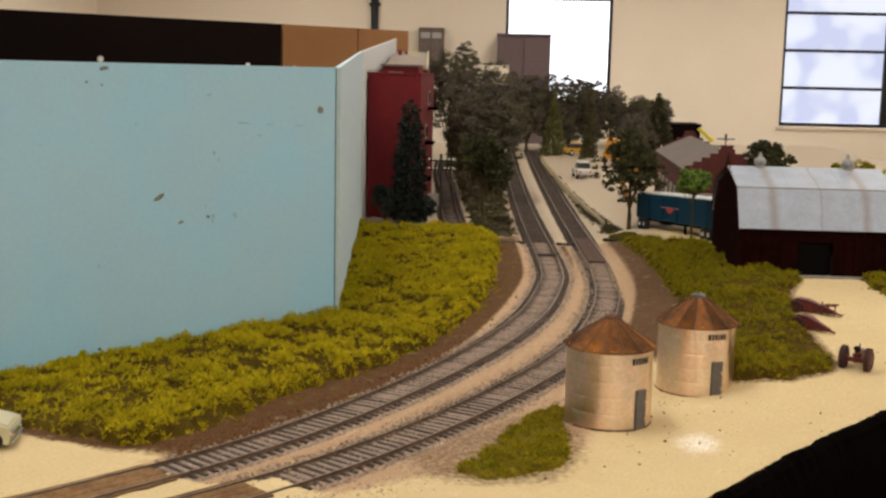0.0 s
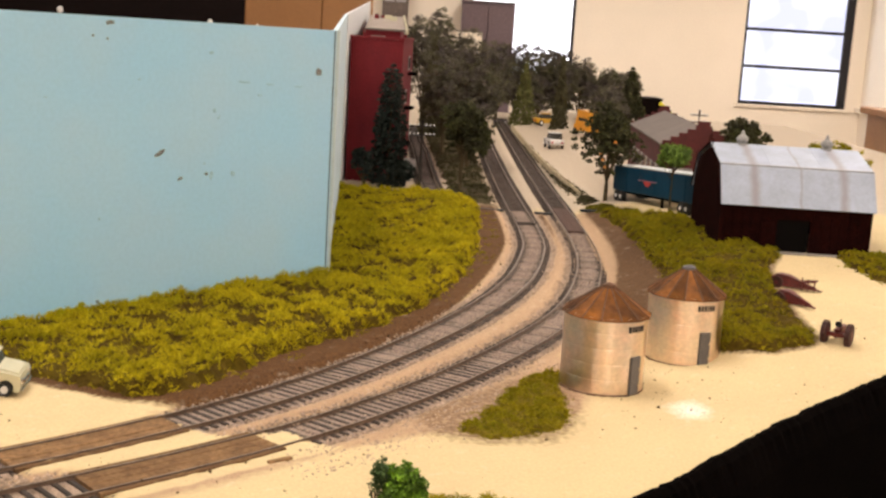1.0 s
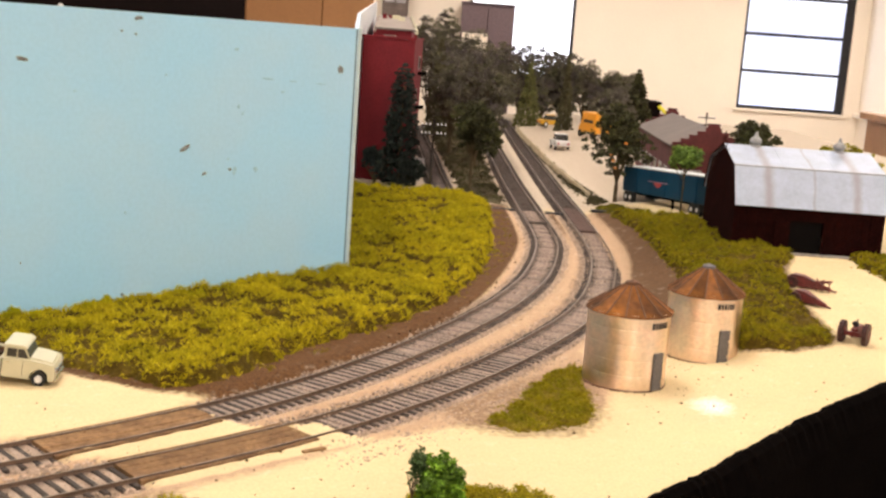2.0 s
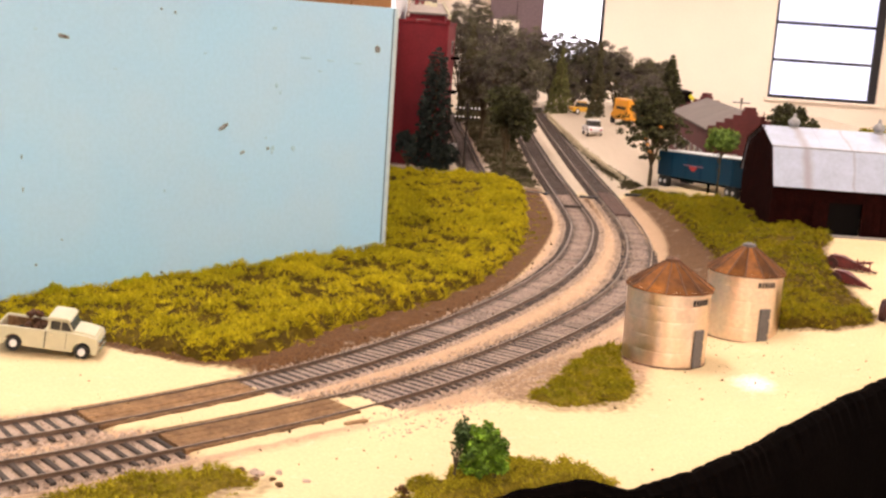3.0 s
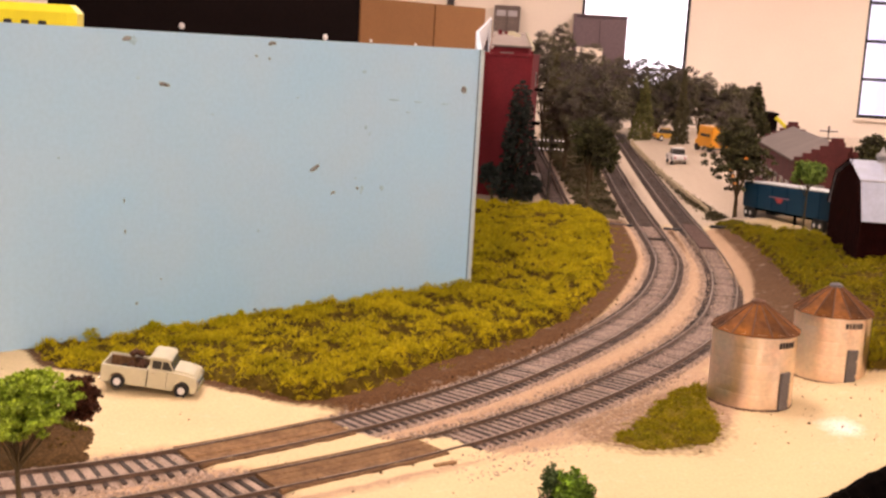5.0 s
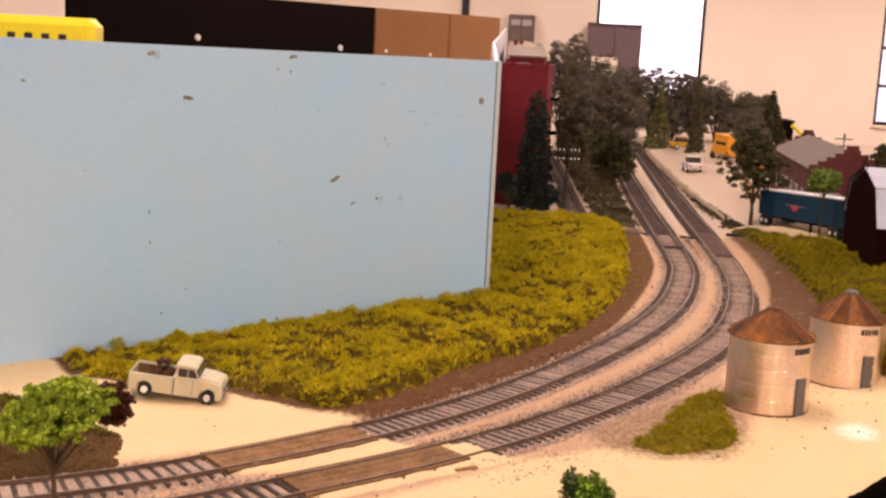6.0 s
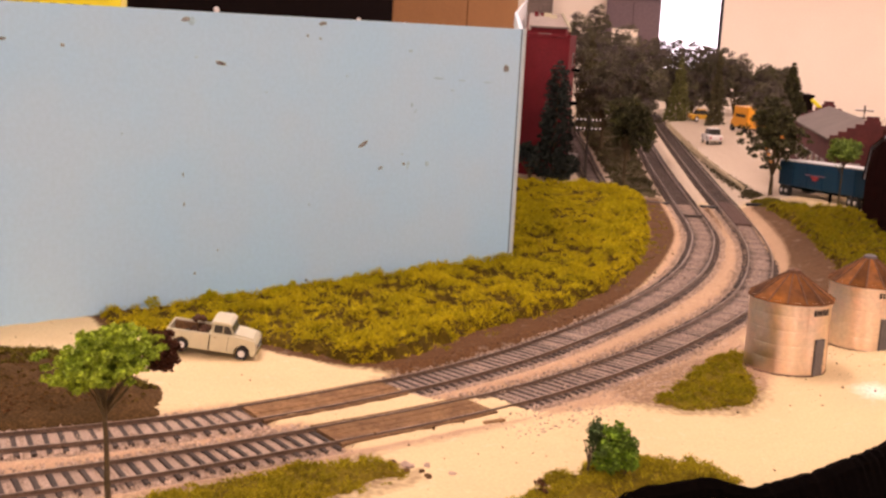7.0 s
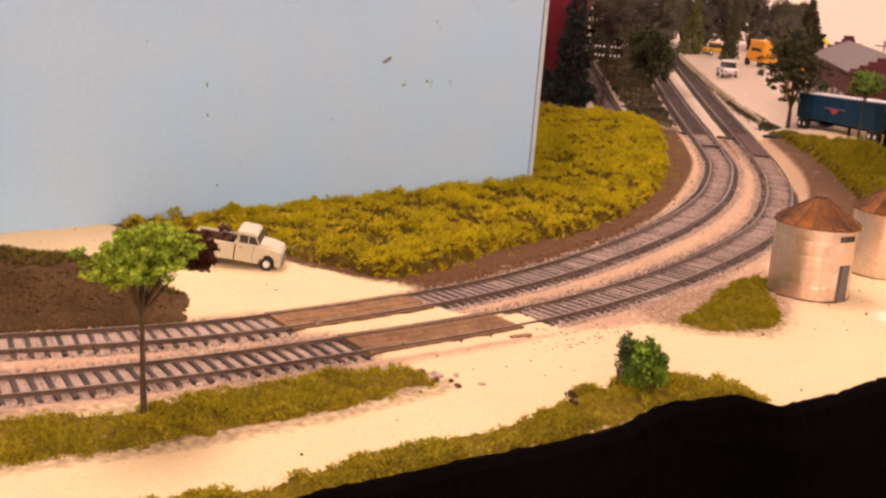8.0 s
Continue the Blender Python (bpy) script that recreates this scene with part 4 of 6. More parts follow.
MOUND_GREEN = mat("mound_green", (0.15, 0.125, 0.02), 0.95, spread=0.3, fine=600, coarse=40, second=(0.08, 0.07, 0.015), island=0.4, spec=0.1)
MOUND_SCRUB = mat("mound_scrub", (0.085, 0.062, 0.012), 0.95, spread=0.4, fine=600, coarse=40, second=(0.10, 0.042, 0.016), island=0.35, spec=0.1)
hill()


def pebbles(name, line, lo, hi, z, size, count, material, label, seed, upto=9999, jitter=3.0, from_x=-1e9, to_x=1e9):
    """Loose ballast stones scattered beside a track."""
    rng = np.random.default_rng(seed)
    use = (line[:, 1] < upto) & (line[:, 0] >= from_x) & (line[:, 0] < to_x)
    sel, n = line[use], side(line)[use]
    i = rng.integers(0, len(sel), count)
    o = lo + (hi - lo) * rng.random(count)
    c = sel[i] + n[i] * o[:, None] + rng.normal(0, jitter, (count, 2))
    oct_v = np.array([(1, 0, 0), (-1, 0, 0), (0, 1, 0), (0, -1, 0), (0, 0, 1), (0, 0, -1)], float)
    oct_f = np.array([(0, 2, 4), (2, 1, 4), (1, 3, 4), (3, 0, 4), (2, 0, 5), (1, 2, 5), (3, 1, 5), (0, 3, 5)])
    s = size * (0.5 + rng.random((count, 1, 1)))
    v = oct_v[None] * s * (0.7 + 0.6 * rng.random((count, 6, 3)))
    zz = z + rng.random(count) * 0.3
    v = v + np.concatenate([c, zz[:, None]], 1)[:, None]
    f = (oct_f[None] + 6 * np.arange(count)[:, None, None]).reshape(-1, 3)
    tagged(raw(name, v.reshape(-1, 3), f.tolist(), material), label, "ballast", "", "stuff")


STONE = mat("ballast_stone", (0.33, 0.252, 0.205), 0.9, spread=0.2, island=0.5, spec=0.2)
PALE_STONE = mat("pale_ballast_stone", (0.45, 0.345, 0.265), 0.9, spread=0.2, island=0.4, spec=0.2)
BETWEEN = LINE_IN[(LINE_IN[:, 1] > 470) & (LINE_IN[:, 1] < 1100)]
pick = LINE_IN[(LINE_IN[:, 1] > 505) & (LINE_IN[:, 1] < 1120)]
FIELD_SIDE = 1 if border(FIELD, *(pick[:1] + side(pick)[:1] * 20).T)[0] > border(FIELD, *(pick[:1] - side(pick)[:1] * 20).T)[0] else -1
for k, ln in enumerate((LINE_IN, LINE_OUT)):
    pebbles("ballast_stones", ln[ln[:, 1] > 600], -5.6, 5.6, -1.58, 0.34, 8500, STONE, "grey ballast stones between the rails", 31 + k, 1150, 0.6)
    pebbles("ballast_stones", ln[ln[:, 1] <= 600], -6.6, 6.6, -1.9, 0.34, 3000, PALE_STONE, "grey ballast stones between the ties", 33 + k, 1150, 0.4, -150)
    pebbles("ballast_stones", ln, -7.2, 7.2, -2.35 + 0.45 * (k == 0), 0.36, 3500, PALE_STONE, "pale ballast stones lying between the ties", 35 + k, 1150, 0.4, -460, -150)
    for s in (1, -1):
        a, b = sorted((s * 14.0, s * 20.5))
        if k == 0 and s == FIELD_SIDE:
            for sel, edge, n in ((ln[ln[:, 1] <= 690], 15.8, 700), (ln[ln[:, 1] > 690], 20.5, 2300)):
                a, b = sorted((s * 13.6, s * edge))
                pebbles("shoulder_stones", sel, a, b, -2.2, 0.6, n, PALE_STONE, "grey and tan ballast stones on the track shoulder", 41 + n, 1150, 1.2)
            continue
        pebbles("shoulder_stones", ln, a, b, -2.2, 0.6, 4600, PALE_STONE, "grey and tan ballast stones on the track shoulder", 46 - 5 * s + k, 1150, 1.2)
    pebbles("tie_end_stones", ln, 9.8, 13.5, -2.25, 0.34, 3600, PALE_STONE, "small stones between the tie ends", 45 + k, 1150, 0.4)
    pebbles("tie_end_stones", ln, -13.5, -9.8, -2.25, 0.34, 3600, PALE_STONE, "small stones between the tie ends", 47 + k, 1150, 0.4)


pebbles("yard_gravel", LINE_OUT[(LINE_OUT[:, 1] > 440) & (LINE_OUT[:, 1] < 610)], 20, 44, -0.5, 0.55, 1800, PALE_STONE, "coarse tan gravel scattered beside the track", 58, jitter=3.0)
CLOD = mat("dirt_clod", (0.085, 0.048, 0.022), 0.95, spread=0.35, fine=900, coarse=200, bump=0.6, island=0.6, spec=0.1)
a, b = sorted((-FIELD_SIDE * 20, -FIELD_SIDE * 36))
pebbles("shoulder_stones", BETWEEN, a, b, -1.2, 0.45, 1500, PALE_STONE, "fine tan stones scattered between the two tracks", 59, jitter=3.0)
pebbles("dirt_clods", pick, FIELD_SIDE * 21, FIELD_SIDE * 44, -0.75, 0.6, 500, CLOD, "brown earth clods in the dirt beside the field", 57)


def dirt_grass():
    """Thin grass creeping out of the field over the bare dirt."""
    rng = np.random.default_rng(63)
    n = side(pick)
    i = rng.integers(0, len(pick), 600)
    o = FIELD_SIDE * (26 + 20 * rng.random(600) ** 0.6)
    c = pick[i] + n[i] * o[:, None] + rng.normal(0, 2, (600, 2))
    keep = np.array([noise.noise(Vector((a * 0.05, b * 0.05, 4.0))) for a, b in c]) > -0.02
    c = c[keep]
    v, f = fronds(np.c_[c, ground_z(c[:, 0], c[:, 1]) - 0.2], 1.3, 0.5, 7, rng)
    tagged(raw("dirt_grass", v, f.tolist(), OLIVE), "thin olive grass creeping over the bare dirt", "grass", "", "stuff")


dirt_grass()


def litter():
    """Small clods and chips scattered over the sand."""
    rng = np.random.default_rng(61)
    n = 800
    x = np.r_[rng.uniform(-330, 230, n), rng.normal(60, 38, 240), rng.normal(-105, 50, 60)]
    y = np.r_[rng.uniform(240, 900, n), rng.normal(560, 42, 240), rng.normal(408, 22, 60)]
    keep = (y > edge_y(x) + 6)
    x, y = x[keep], y[keep]
    oct_v = np.array([(1, 0, 0), (-1, 0, 0), (0, 1, 0), (0, -1, 0), (0, 0, 1), (0, 0, -1)], float)
    oct_f = np.array([(0, 2, 4), (2, 1, 4), (1, 3, 4), (3, 0, 4), (2, 0, 5), (1, 2, 5), (3, 1, 5), (0, 3, 5)])
    s = 0.16 + 0.6 * rng.random((len(x), 1, 1)) ** 5
    v = oct_v[None] * s * (0.6 + 0.8 * rng.random((len(x), 6, 3))) + np.stack([x, y, ground_z(x, y)], 1)[:, None]
    f = (oct_f[None] + 6 * np.arange(len(x))[:, None, None]).reshape(-1, 3)
    tagged(raw("clods", v.reshape(-1, 3), f.tolist(), MOUND), "tiny brown clods scattered on the sand", "clods", "", "stuff")


litter()
rng_rock = np.random.default_rng(66)
for k in range(9):
    rock = bmesh.new()
    bmesh.ops.create_icosphere(rock, subdivisions=1, radius=1.0)
    for v in rock.verts:
        v.co *= 1 + rng_rock.normal(0, 0.2)
    size = 0.7 + 1.3 * rng_rock.random()
    bmesh.ops.scale(rock, vec=(size * 1.3, size, size * 0.7), verts=rock.verts)
    spot = thing("rock", -109 + 9 * rng_rock.normal(0, 0.6), 367 + 6 * rng_rock.normal(0, 0.6), 0.3, 360 * rng_rock.random(), "small brown rock at the end of the turf strip", "rock", "small rocks")
    part("stone", rock, CLOD if k % 2 else STONE, spot)
chip = thing("wood_chip", -88, 430, 0, 42, "small brown scrap of wood lying on sand", "wood scrap")
part("stick", boxed(-5, 5, -1.0, 1.0, -0.2, 1.0, 0.2), PLANK, chip)
part("splinter", boxed(-4.6, 4.8, 1.2, 1.9, -0.2, 0.7, 0.1), PLANK, chip)


# ---- grain bins ----
def grain_bin(x, y, z, door_angle, r, H, rise, label):
    t = thing("grain_bin", x, y, z, 0, label, "grain bin", "steel grain bins")
    bm = bmesh.new()
    n = 64
    levels = []
    k = 5
    rng = np.random.default_rng(int(x))
    for i in range(k):
        a, b = H * i / k, H * (i + 1) / k
        levels += [(a, r - 0.07), (a + 0.12, r - 0.07), (a + 0.3, r), (a + 0.6, r + 0.02), ((a + b) / 2, r + 0.02), (b - 0.6, r + 0.02), (b - 0.2, r)]
    wave = [0.035 * np.sin(np.arange(n) * 2 * math.pi * rng.integers(3, 9) / n + rng.uniform(0, 6)) + rng.normal(0, 0.008, n) for _ in levels]
    rings = [[bm.verts.new(((q + wv[j]) * math.cos(2 * math.pi * j / n), (q + wv[j]) * math.sin(2 * math.pi * j / n), zz)) for j in range(n)] for (zz, q), wv in zip(levels, wave)]
    for A, B in zip(rings, rings[1:]):
        for j in range(n):
            bm.faces.new((A[j], A[(j + 1) % n], B[(j + 1) % n], B[j]))
    part("wall", bm, STEEL, t, smooth=True)
    part("foot_ring", cyl(bmesh.new(), r + 0.5, r + 0.35, -1.0, 0.5, 48), RUST, t, "rusty base ring")
    m = 14
    for j in range(m):
        bm = bmesh.new()
        a0, a1 = 2 * math.pi * j / m, 2 * math.pi * (j + 1) / m
        R, zt = r + 1.4, H + rise - 1.6
        pts = [(R * math.cos(a0), R * math.sin(a0), H - 0.9), (R * math.cos(a1), R * math.sin(a1), H - 0.9), (3.2 * math.cos(a1), 3.2 * math.sin(a1), zt), (3.2 * math.cos(a0), 3.2 * math.sin(a0), zt)]
        top = [bm.verts.new(p) for p in pts]
        low = [bm.verts.new((p[0], p[1], p[2] - 0.5)) for p in pts]
        bm.faces.new(top)
        bm.faces.new(low[::-1])
        for i in range(4):
            bm.faces.new((top[i], low[i], low[(i + 1) % 4], top[(i + 1) % 4]))
        part("roof_sheet", bm, RUST_VARY, t)
        bm = bmesh.new()
        tube(bm, [(R * math.cos(a0), R * math.sin(a0), H - 0.7), (3.2 * math.cos(a0), 3.2 * math.sin(a0), zt + 0.1)], [0.4, 0.3], 5)
        part("roof_rib", bm, RUST, t)
    part("cap", cyl(cyl(bmesh.new(), 3.6, 3.4, H + rise - 1.9, H + rise - 0.5, 14), 3.4, 0.6, H + rise - 0.5, H + rise + 0.4, 14), RUST if label.startswith("squat") else GREY_DOOR, t, "roof cap")
    rz = Matrix.Rotation(radians(door_angle), 4, "Z")
    bm = boxed(r - 0.6, r + 0.9, -3.1, 3.1, 0.4, 18.5, 0.2, m=rz)
    door = part("door", bm, GREY_DOOR, t, "grey sheet door")
    part("hinge", boxed(r + 0.9, r + 1.2, 2.2, 3.0, 4, 5.2, m=rz), STEEL, door)
    part("hinge", boxed(r + 0.9, r + 1.2, 2.2, 3.0, 12, 13.2, m=rz), STEEL, door)
    bars = ((0.0, 1.4, 0.0, 2.9), (2.0, 1.1, 0.0, 2.9), (3.7, 1.2, 0.0, 2.9), (5.5, 0.8, 0.0, 2.9), (6.9, 1.2, 0.0, 2.9), (8.7, 1.3, 0.0, 2.9))
    for u, w, z0, z1 in bars:
        mm = Matrix.Rotation(radians(door_angle - 16 + math.degrees((u + w / 2) / r)), 4, "Z")
        part("mark", boxed(r - 0.1, r + 0.22, -w / 2, w / 2, H - 6.6 + z0, H - 6.6 + z1, m=mm), BAR_BLACK, t, "black painted bar")
    return t


RUST_VARY = mat("rusty_roof_sheet", (0.22, 0.082, 0.016), 0.8, 0.0, spread=0.3, fine=300, coarse=90, bump=0.3, second=(0.095, 0.042, 0.018), vary=0.5, spec=0.15)
grain_bin(46.5, 561.5, 0.2, -48, 20.0, 37.0, 13.0, "squat galvanized steel grain bin with a rusty conical roof")
grain_bin(97.2, 629.0, -1.2, -66, 19.8, 36.4, 13.8, "galvanized steel grain bin with an orange rusted conical roof")


# ---- barn ----
VENT_GREY = mat("weathered_zinc", (0.33, 0.33, 0.33), 0.6, 0.3, spread=0.25, fine=600, coarse=200, bump=0.3)


def barn():
    bx, by = 160, 856
    t = thing("barn", bx, by, gz(175, 880) - 3.5, 0, "dark red barn with a pale gambrel metal roof", "barn")
    L, W = 110, 106
    e, k, p = 38.5, 62, 74
    gable = [(0, 0), (W, 0), (W, e + 3), (W - 4, e + 11), (W - 11, k - 1), (W / 2, p - 1), (11, k - 1), (4, e + 11), (0, e + 3)]
    turn = Matrix.Rotation(radians(90), 4, "Z") @ Matrix.Diagonal((1, -1, 1, 1))
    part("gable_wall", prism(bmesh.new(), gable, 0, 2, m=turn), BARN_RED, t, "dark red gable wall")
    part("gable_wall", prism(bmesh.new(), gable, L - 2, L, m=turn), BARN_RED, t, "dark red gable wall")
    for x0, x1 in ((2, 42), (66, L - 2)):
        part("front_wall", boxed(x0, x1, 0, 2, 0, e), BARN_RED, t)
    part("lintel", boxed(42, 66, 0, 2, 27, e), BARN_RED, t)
    # near-black sheet behind the opening paints in the unlit interior
    part("doorway", boxed(42, 66, 3, 4, 0, 27), VOID, t, "black sheet standing for the dark inside of the doorway")
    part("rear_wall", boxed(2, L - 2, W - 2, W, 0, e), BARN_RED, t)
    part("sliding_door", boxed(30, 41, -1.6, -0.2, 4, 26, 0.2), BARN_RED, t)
    for i in range(18):
        x = 4 + i * 6.4
        if not 28 < x < 67 and x < L - 3:
            part("board_batten", boxed(x, x + 0.9, -0.6, -0.02, 0.5, e - 1), BARN_RED, t)
    for i in range(15):
        y = 4 + i * 6.9
        part("board_batten", boxed(-0.6, -0.02, y, y + 0.9, 0.5, e + min(y, W - y) * 0.9), BARN_RED, t)
    x0, x1 = -0.7, L + 0.7
    ridge = [(-4.5, e - 2.5), (11, k + 1), (W / 2, p + 1), (W - 11, k + 1), (W + 4.5, e - 2.5)]
    slopes = list(zip(ridge, ridge[1:]))
    for (y0, z0), (y1, z1) in slopes:
        d = Vector((y1 - y0, z1 - z0)).normalized()
        nrm = Vector((-d.y, d.x)) * 1.1
        ol = [(y0, z0), (y1, z1), (y1 + nrm.x, z1 + nrm.y), (y0 + nrm.x, z0 + nrm.y)]
        part("rake_board", prism(bmesh.new(), ol, x0 - 0.9, x0 - 0.1, m=turn), BARN_RED, t)
        slope = part("roof_slope", prism(bmesh.new(), ol, x0, x1, m=turn), BARN_ROOF, t, "pale sheet metal roof slope")
        for i in range(2):
            x = x0 + (x1 - x0) * (i + 1) / 3
            bm = boxed(-0.25, 0.25, 0, math.hypot(y1 - y0, z1 - z0), -0.1, 0.16)
            bmesh.ops.transform(bm, matrix=pose(x, y0 + nrm.x, z0 + nrm.y, math.degrees(math.atan2(z1 - z0, y1 - y0)), 0, 0), verts=bm.verts)
            part("seam", bm, BARN_ROOF, slope)
    # lip at the roof's knee; its darker grey draws the thin shadow there
    part("roof_lap", boxed(x0, x1, 10.2, 11.4, k + 1.4, k + 2.5, 0.2), VENT_GREY, t, "overlapping sheet edge, coloured darker to draw its thin shadow")
    for x in (23, 87):
        bm = cyl(bmesh.new(), 5.0, 4.2, p - 0.5, p + 2.4, 16, m=Matrix.Translation((x, W / 2, 0)))
        bmesh.ops.create_uvsphere(bm, u_segments=16, v_segments=10, radius=4.6, matrix=Matrix.Translation((x, W / 2, p + 5.4)) @ Matrix.Diagonal((1, 1, 0.8, 1)))
        cyl(bm, 3.4, 1.4, p + 7.6, p + 9.4, 12, m=Matrix.Translation((x, W / 2, 0)))
        vent = part("roof_vent", bm, VENT_GREY, t, "round metal roof ventilator")
        part("finial", cyl(bmesh.new(), 1.7, 0.7, p + 9.4, p + 12.4, 8, m=Matrix.Translation((x, W / 2, 0))), VENT_GREY, vent)
    part("sill", boxed(30, 92, -9, -1.5, 3.0, 4.0), SIDE_GREY, t, "grey concrete ramp")
    return t


barn()


# ---- vehicles ----
def wheel(x, y, r, w, parent):
    m = pose(x, y, r, 90, 0, 0)
    tyre = part("wheel", cyl(bmesh.new(), r, r, -w / 2, w / 2, 20, m=m), RUBBER, parent, "black tyre with a pale hub")
    s = -1 if y < 0 else 1
    part("hub", cyl(bmesh.new(), r * 0.52, r * 0.44, 0, 0.6, 16, m=pose(x, y + s * w / 2, r, -90 * s, 0, 0)), WHITE, tyre, "white hub cap")
    return tyre


def arch(x, r, z):
    """Points over a wheel opening, from front to back along a sill at height z."""
    a0 = math.asin((z - 4.2) / r)
    return [(x + r * math.cos(a), 4.2 + r * math.sin(a)) for a in np.linspace(a0, math.pi - a0, 9)]


def pickup():
    """A late 1950s style slab-sided pickup; front towards +x, about 54 mm long before scaling."""
    t = thing("pickup_truck", -230, 490, 1.6, 10, "cream 1950s style pickup truck parked on sand", "truck")
    t.matrix_basis = t.matrix_basis @ pose(0, 0, 0, 0, 6.6, 0) @ Matrix.Diagonal((0.80, 1.28, 0.86, 1))
    low = [(25.6, 3.4)] + arch(18.2, 5.0, 3.4) + [(-1.0, 3.4)]
    bm = prism(bmesh.new(), (low + [(-1.0, 12.9), (11, 13.0), (20, 12.6), (25.2, 11.6), (26.2, 9.6), (26.4, 6.0)])[::-1], -8.2, 8.2)
    part("body", bm, CREAM, t, "cream painted slab-sided cab and bonnet")
    bonnet = prism(bmesh.new(), [(9, 12.8), (24.6, 11.7), (24.0, 12.7), (18, 13.8), (9, 14.3)], -6.6, 6.6)
    bmesh.ops.bevel(bonnet, geom=list(bonnet.edges), offset=0.5, segments=2, affect="EDGES", profile=0.6)
    part("bonnet", bonnet, CREAM, t)
    lower = prism(bmesh.new(), [(-1.0, 12.8), (-0.8, 18.2), (9.6, 18.2), (13.0, 13.0)], -7.2, 7.2)
    cab = part("cab", lower, CREAM, t)
    roof = prism(bmesh.new(), [(-1.6, 18.0), (-1.4, 19.3), (0.4, 20.0), (8.8, 20.0), (10.8, 19.0), (10.9, 18.1)], -7.6, 7.6)
    bmesh.ops.bevel(roof, geom=list(roof.edges), offset=0.5, segments=2, affect="EDGES", profile=0.6)
    part("cab_roof", roof, CREAM, t)
    part("side_window", prism(bmesh.new(), [(0.6, 13.6), (0.6, 17.8), (5.6, 17.8), (5.6, 13.6)], -7.4, -7.15), GLASS, cab, "dark side window")
    part("side_window", prism(bmesh.new(), [(6.2, 13.6), (6.2, 17.8), (9.2, 17.8), (11.8, 13.6)], -7.4, -7.15), GLASS, cab, "dark side window")
    part("side_window", prism(bmesh.new(), [(0.6, 13.6), (0.6, 17.8), (9.2, 17.8), (11.8, 13.6)], 7.15, 7.4), GLASS, cab, "dark side window")
    part("windscreen", prism(bmesh.new(), [(9.9, 17.9), (12.7, 13.6), (13.05, 13.75), (10.25, 18.05)], -6.6, 6.6), GLASS, cab, "dark curved windscreen")
    part("rear_window", boxed(-1.35, -1.1, -5.6, 5.6, 14.2, 17.6), GLASS, cab, "dark rear window")
    side_line = ([(-1.7, 3.4)] + arch(-17.4, 4.8, 3.4) + [(-26, 3.4), (-26.4, 12.4), (-1.7, 12.6)])[::-1]
    bed = part("bed_floor", boxed(-25.9, -1.7, -7.0, 7.0, 6.2, 6.8), PLANK, t, "brown wooden bed floor")
    part("bed_side", prism(bmesh.new(), side_line, -8.2, -7.1), CREAM, bed, "cream bed side")
    part("bed_side", prism(bmesh.new(), side_line, 7.1, 8.2), CREAM, bed, "cream bed side")
    part("bulkhead", boxed(-2.6, -1.7, -7.05, 7.05, 6.9, 12.4), CREAM, bed)
    part("tailgate", boxed(-27.0, -26.1, -7.6, 7.6, 5.0, 12.2, 0.2), CREAM, bed)
    for s in (-1, 1):
        part("bed_lining", boxed(-25.8, -2.7, s * 6.75 - 0.2, s * 6.75 + 0.2, 6.9, 11.6), PLANK, bed, "brown inner bed wall")
    for x in (-17.4, 18.2):
        for s in (-1, 1):
            wheel(x, s * 6.7, 3.9, 2.2, t)
        part("axle", cyl(bmesh.new(), 0.8, 0.8, -6.0, 6.0, 8, m=pose(x, 0, 4.3, 90, 0, 0)), BLACK, t)
    part("bumper", boxed(26.5, 27.6, -8.2, 8.2, 3.4, 5.4, 0.4), CHROME, t, "chrome front bumper")
    part("bumper", boxed(-28.0, -27.1, -7.4, 7.4, 3.6, 5.0, 0.3), CHROME, t, "chrome rear bumper")
    part("grille", boxed(26.2, 26.8, -5.0, 5.0, 6.2, 9.0, 0.3), CHROME, t, "chrome grille")
    for s in (-1, 1):
        part("headlight", cyl(bmesh.new(), 1.4, 1.2, 0, 0.9, 14, m=pose(26.0, s * 6.6, 9.0, 0, 90, 0)), CHROME, t, "round headlight")
    part("door_seam", boxed(-1.5, -1.1, -8.35, -8.15, 3.6, 12.8), VOID, t)
    part("door_seam", boxed(9.4, 9.6, -8.3, -8.15, 4.6, 12.6), VOID, t)
    part("door_handle", boxed(0.8, 2.6, -8.7, -8.2, 11.0, 11.5), CHROME, t, "chrome handle")
    rng = np.random.default_rng(8)
    for _ in range(14):
        clump = bmesh.new()
        bmesh.ops.create_icosphere(clump, subdivisions=1, radius=2.2, matrix=pose(rng.uniform(-13, -4.2), rng.uniform(-3.5, 5), 8.6 + rng.uniform(0, 9.5)))
        for v in clump.verts:
            v.co += Vector(rng.normal(0, 0.35, 3))
        part("load_clump", clump, LOAD_BROWN, bed, "dark brown clump of the load")
    return t


LOAD_BROWN = mat("load_brown", (0.09, 0.042, 0.022), 0.9, spread=0.35, fine=700, coarse=150, bump=0.5, spec=0.2)
pickup()


MARK_PINK = mat("faded_mark", (0.30, 0.16, 0.22), 0.6, spread=0.3, fine=500)


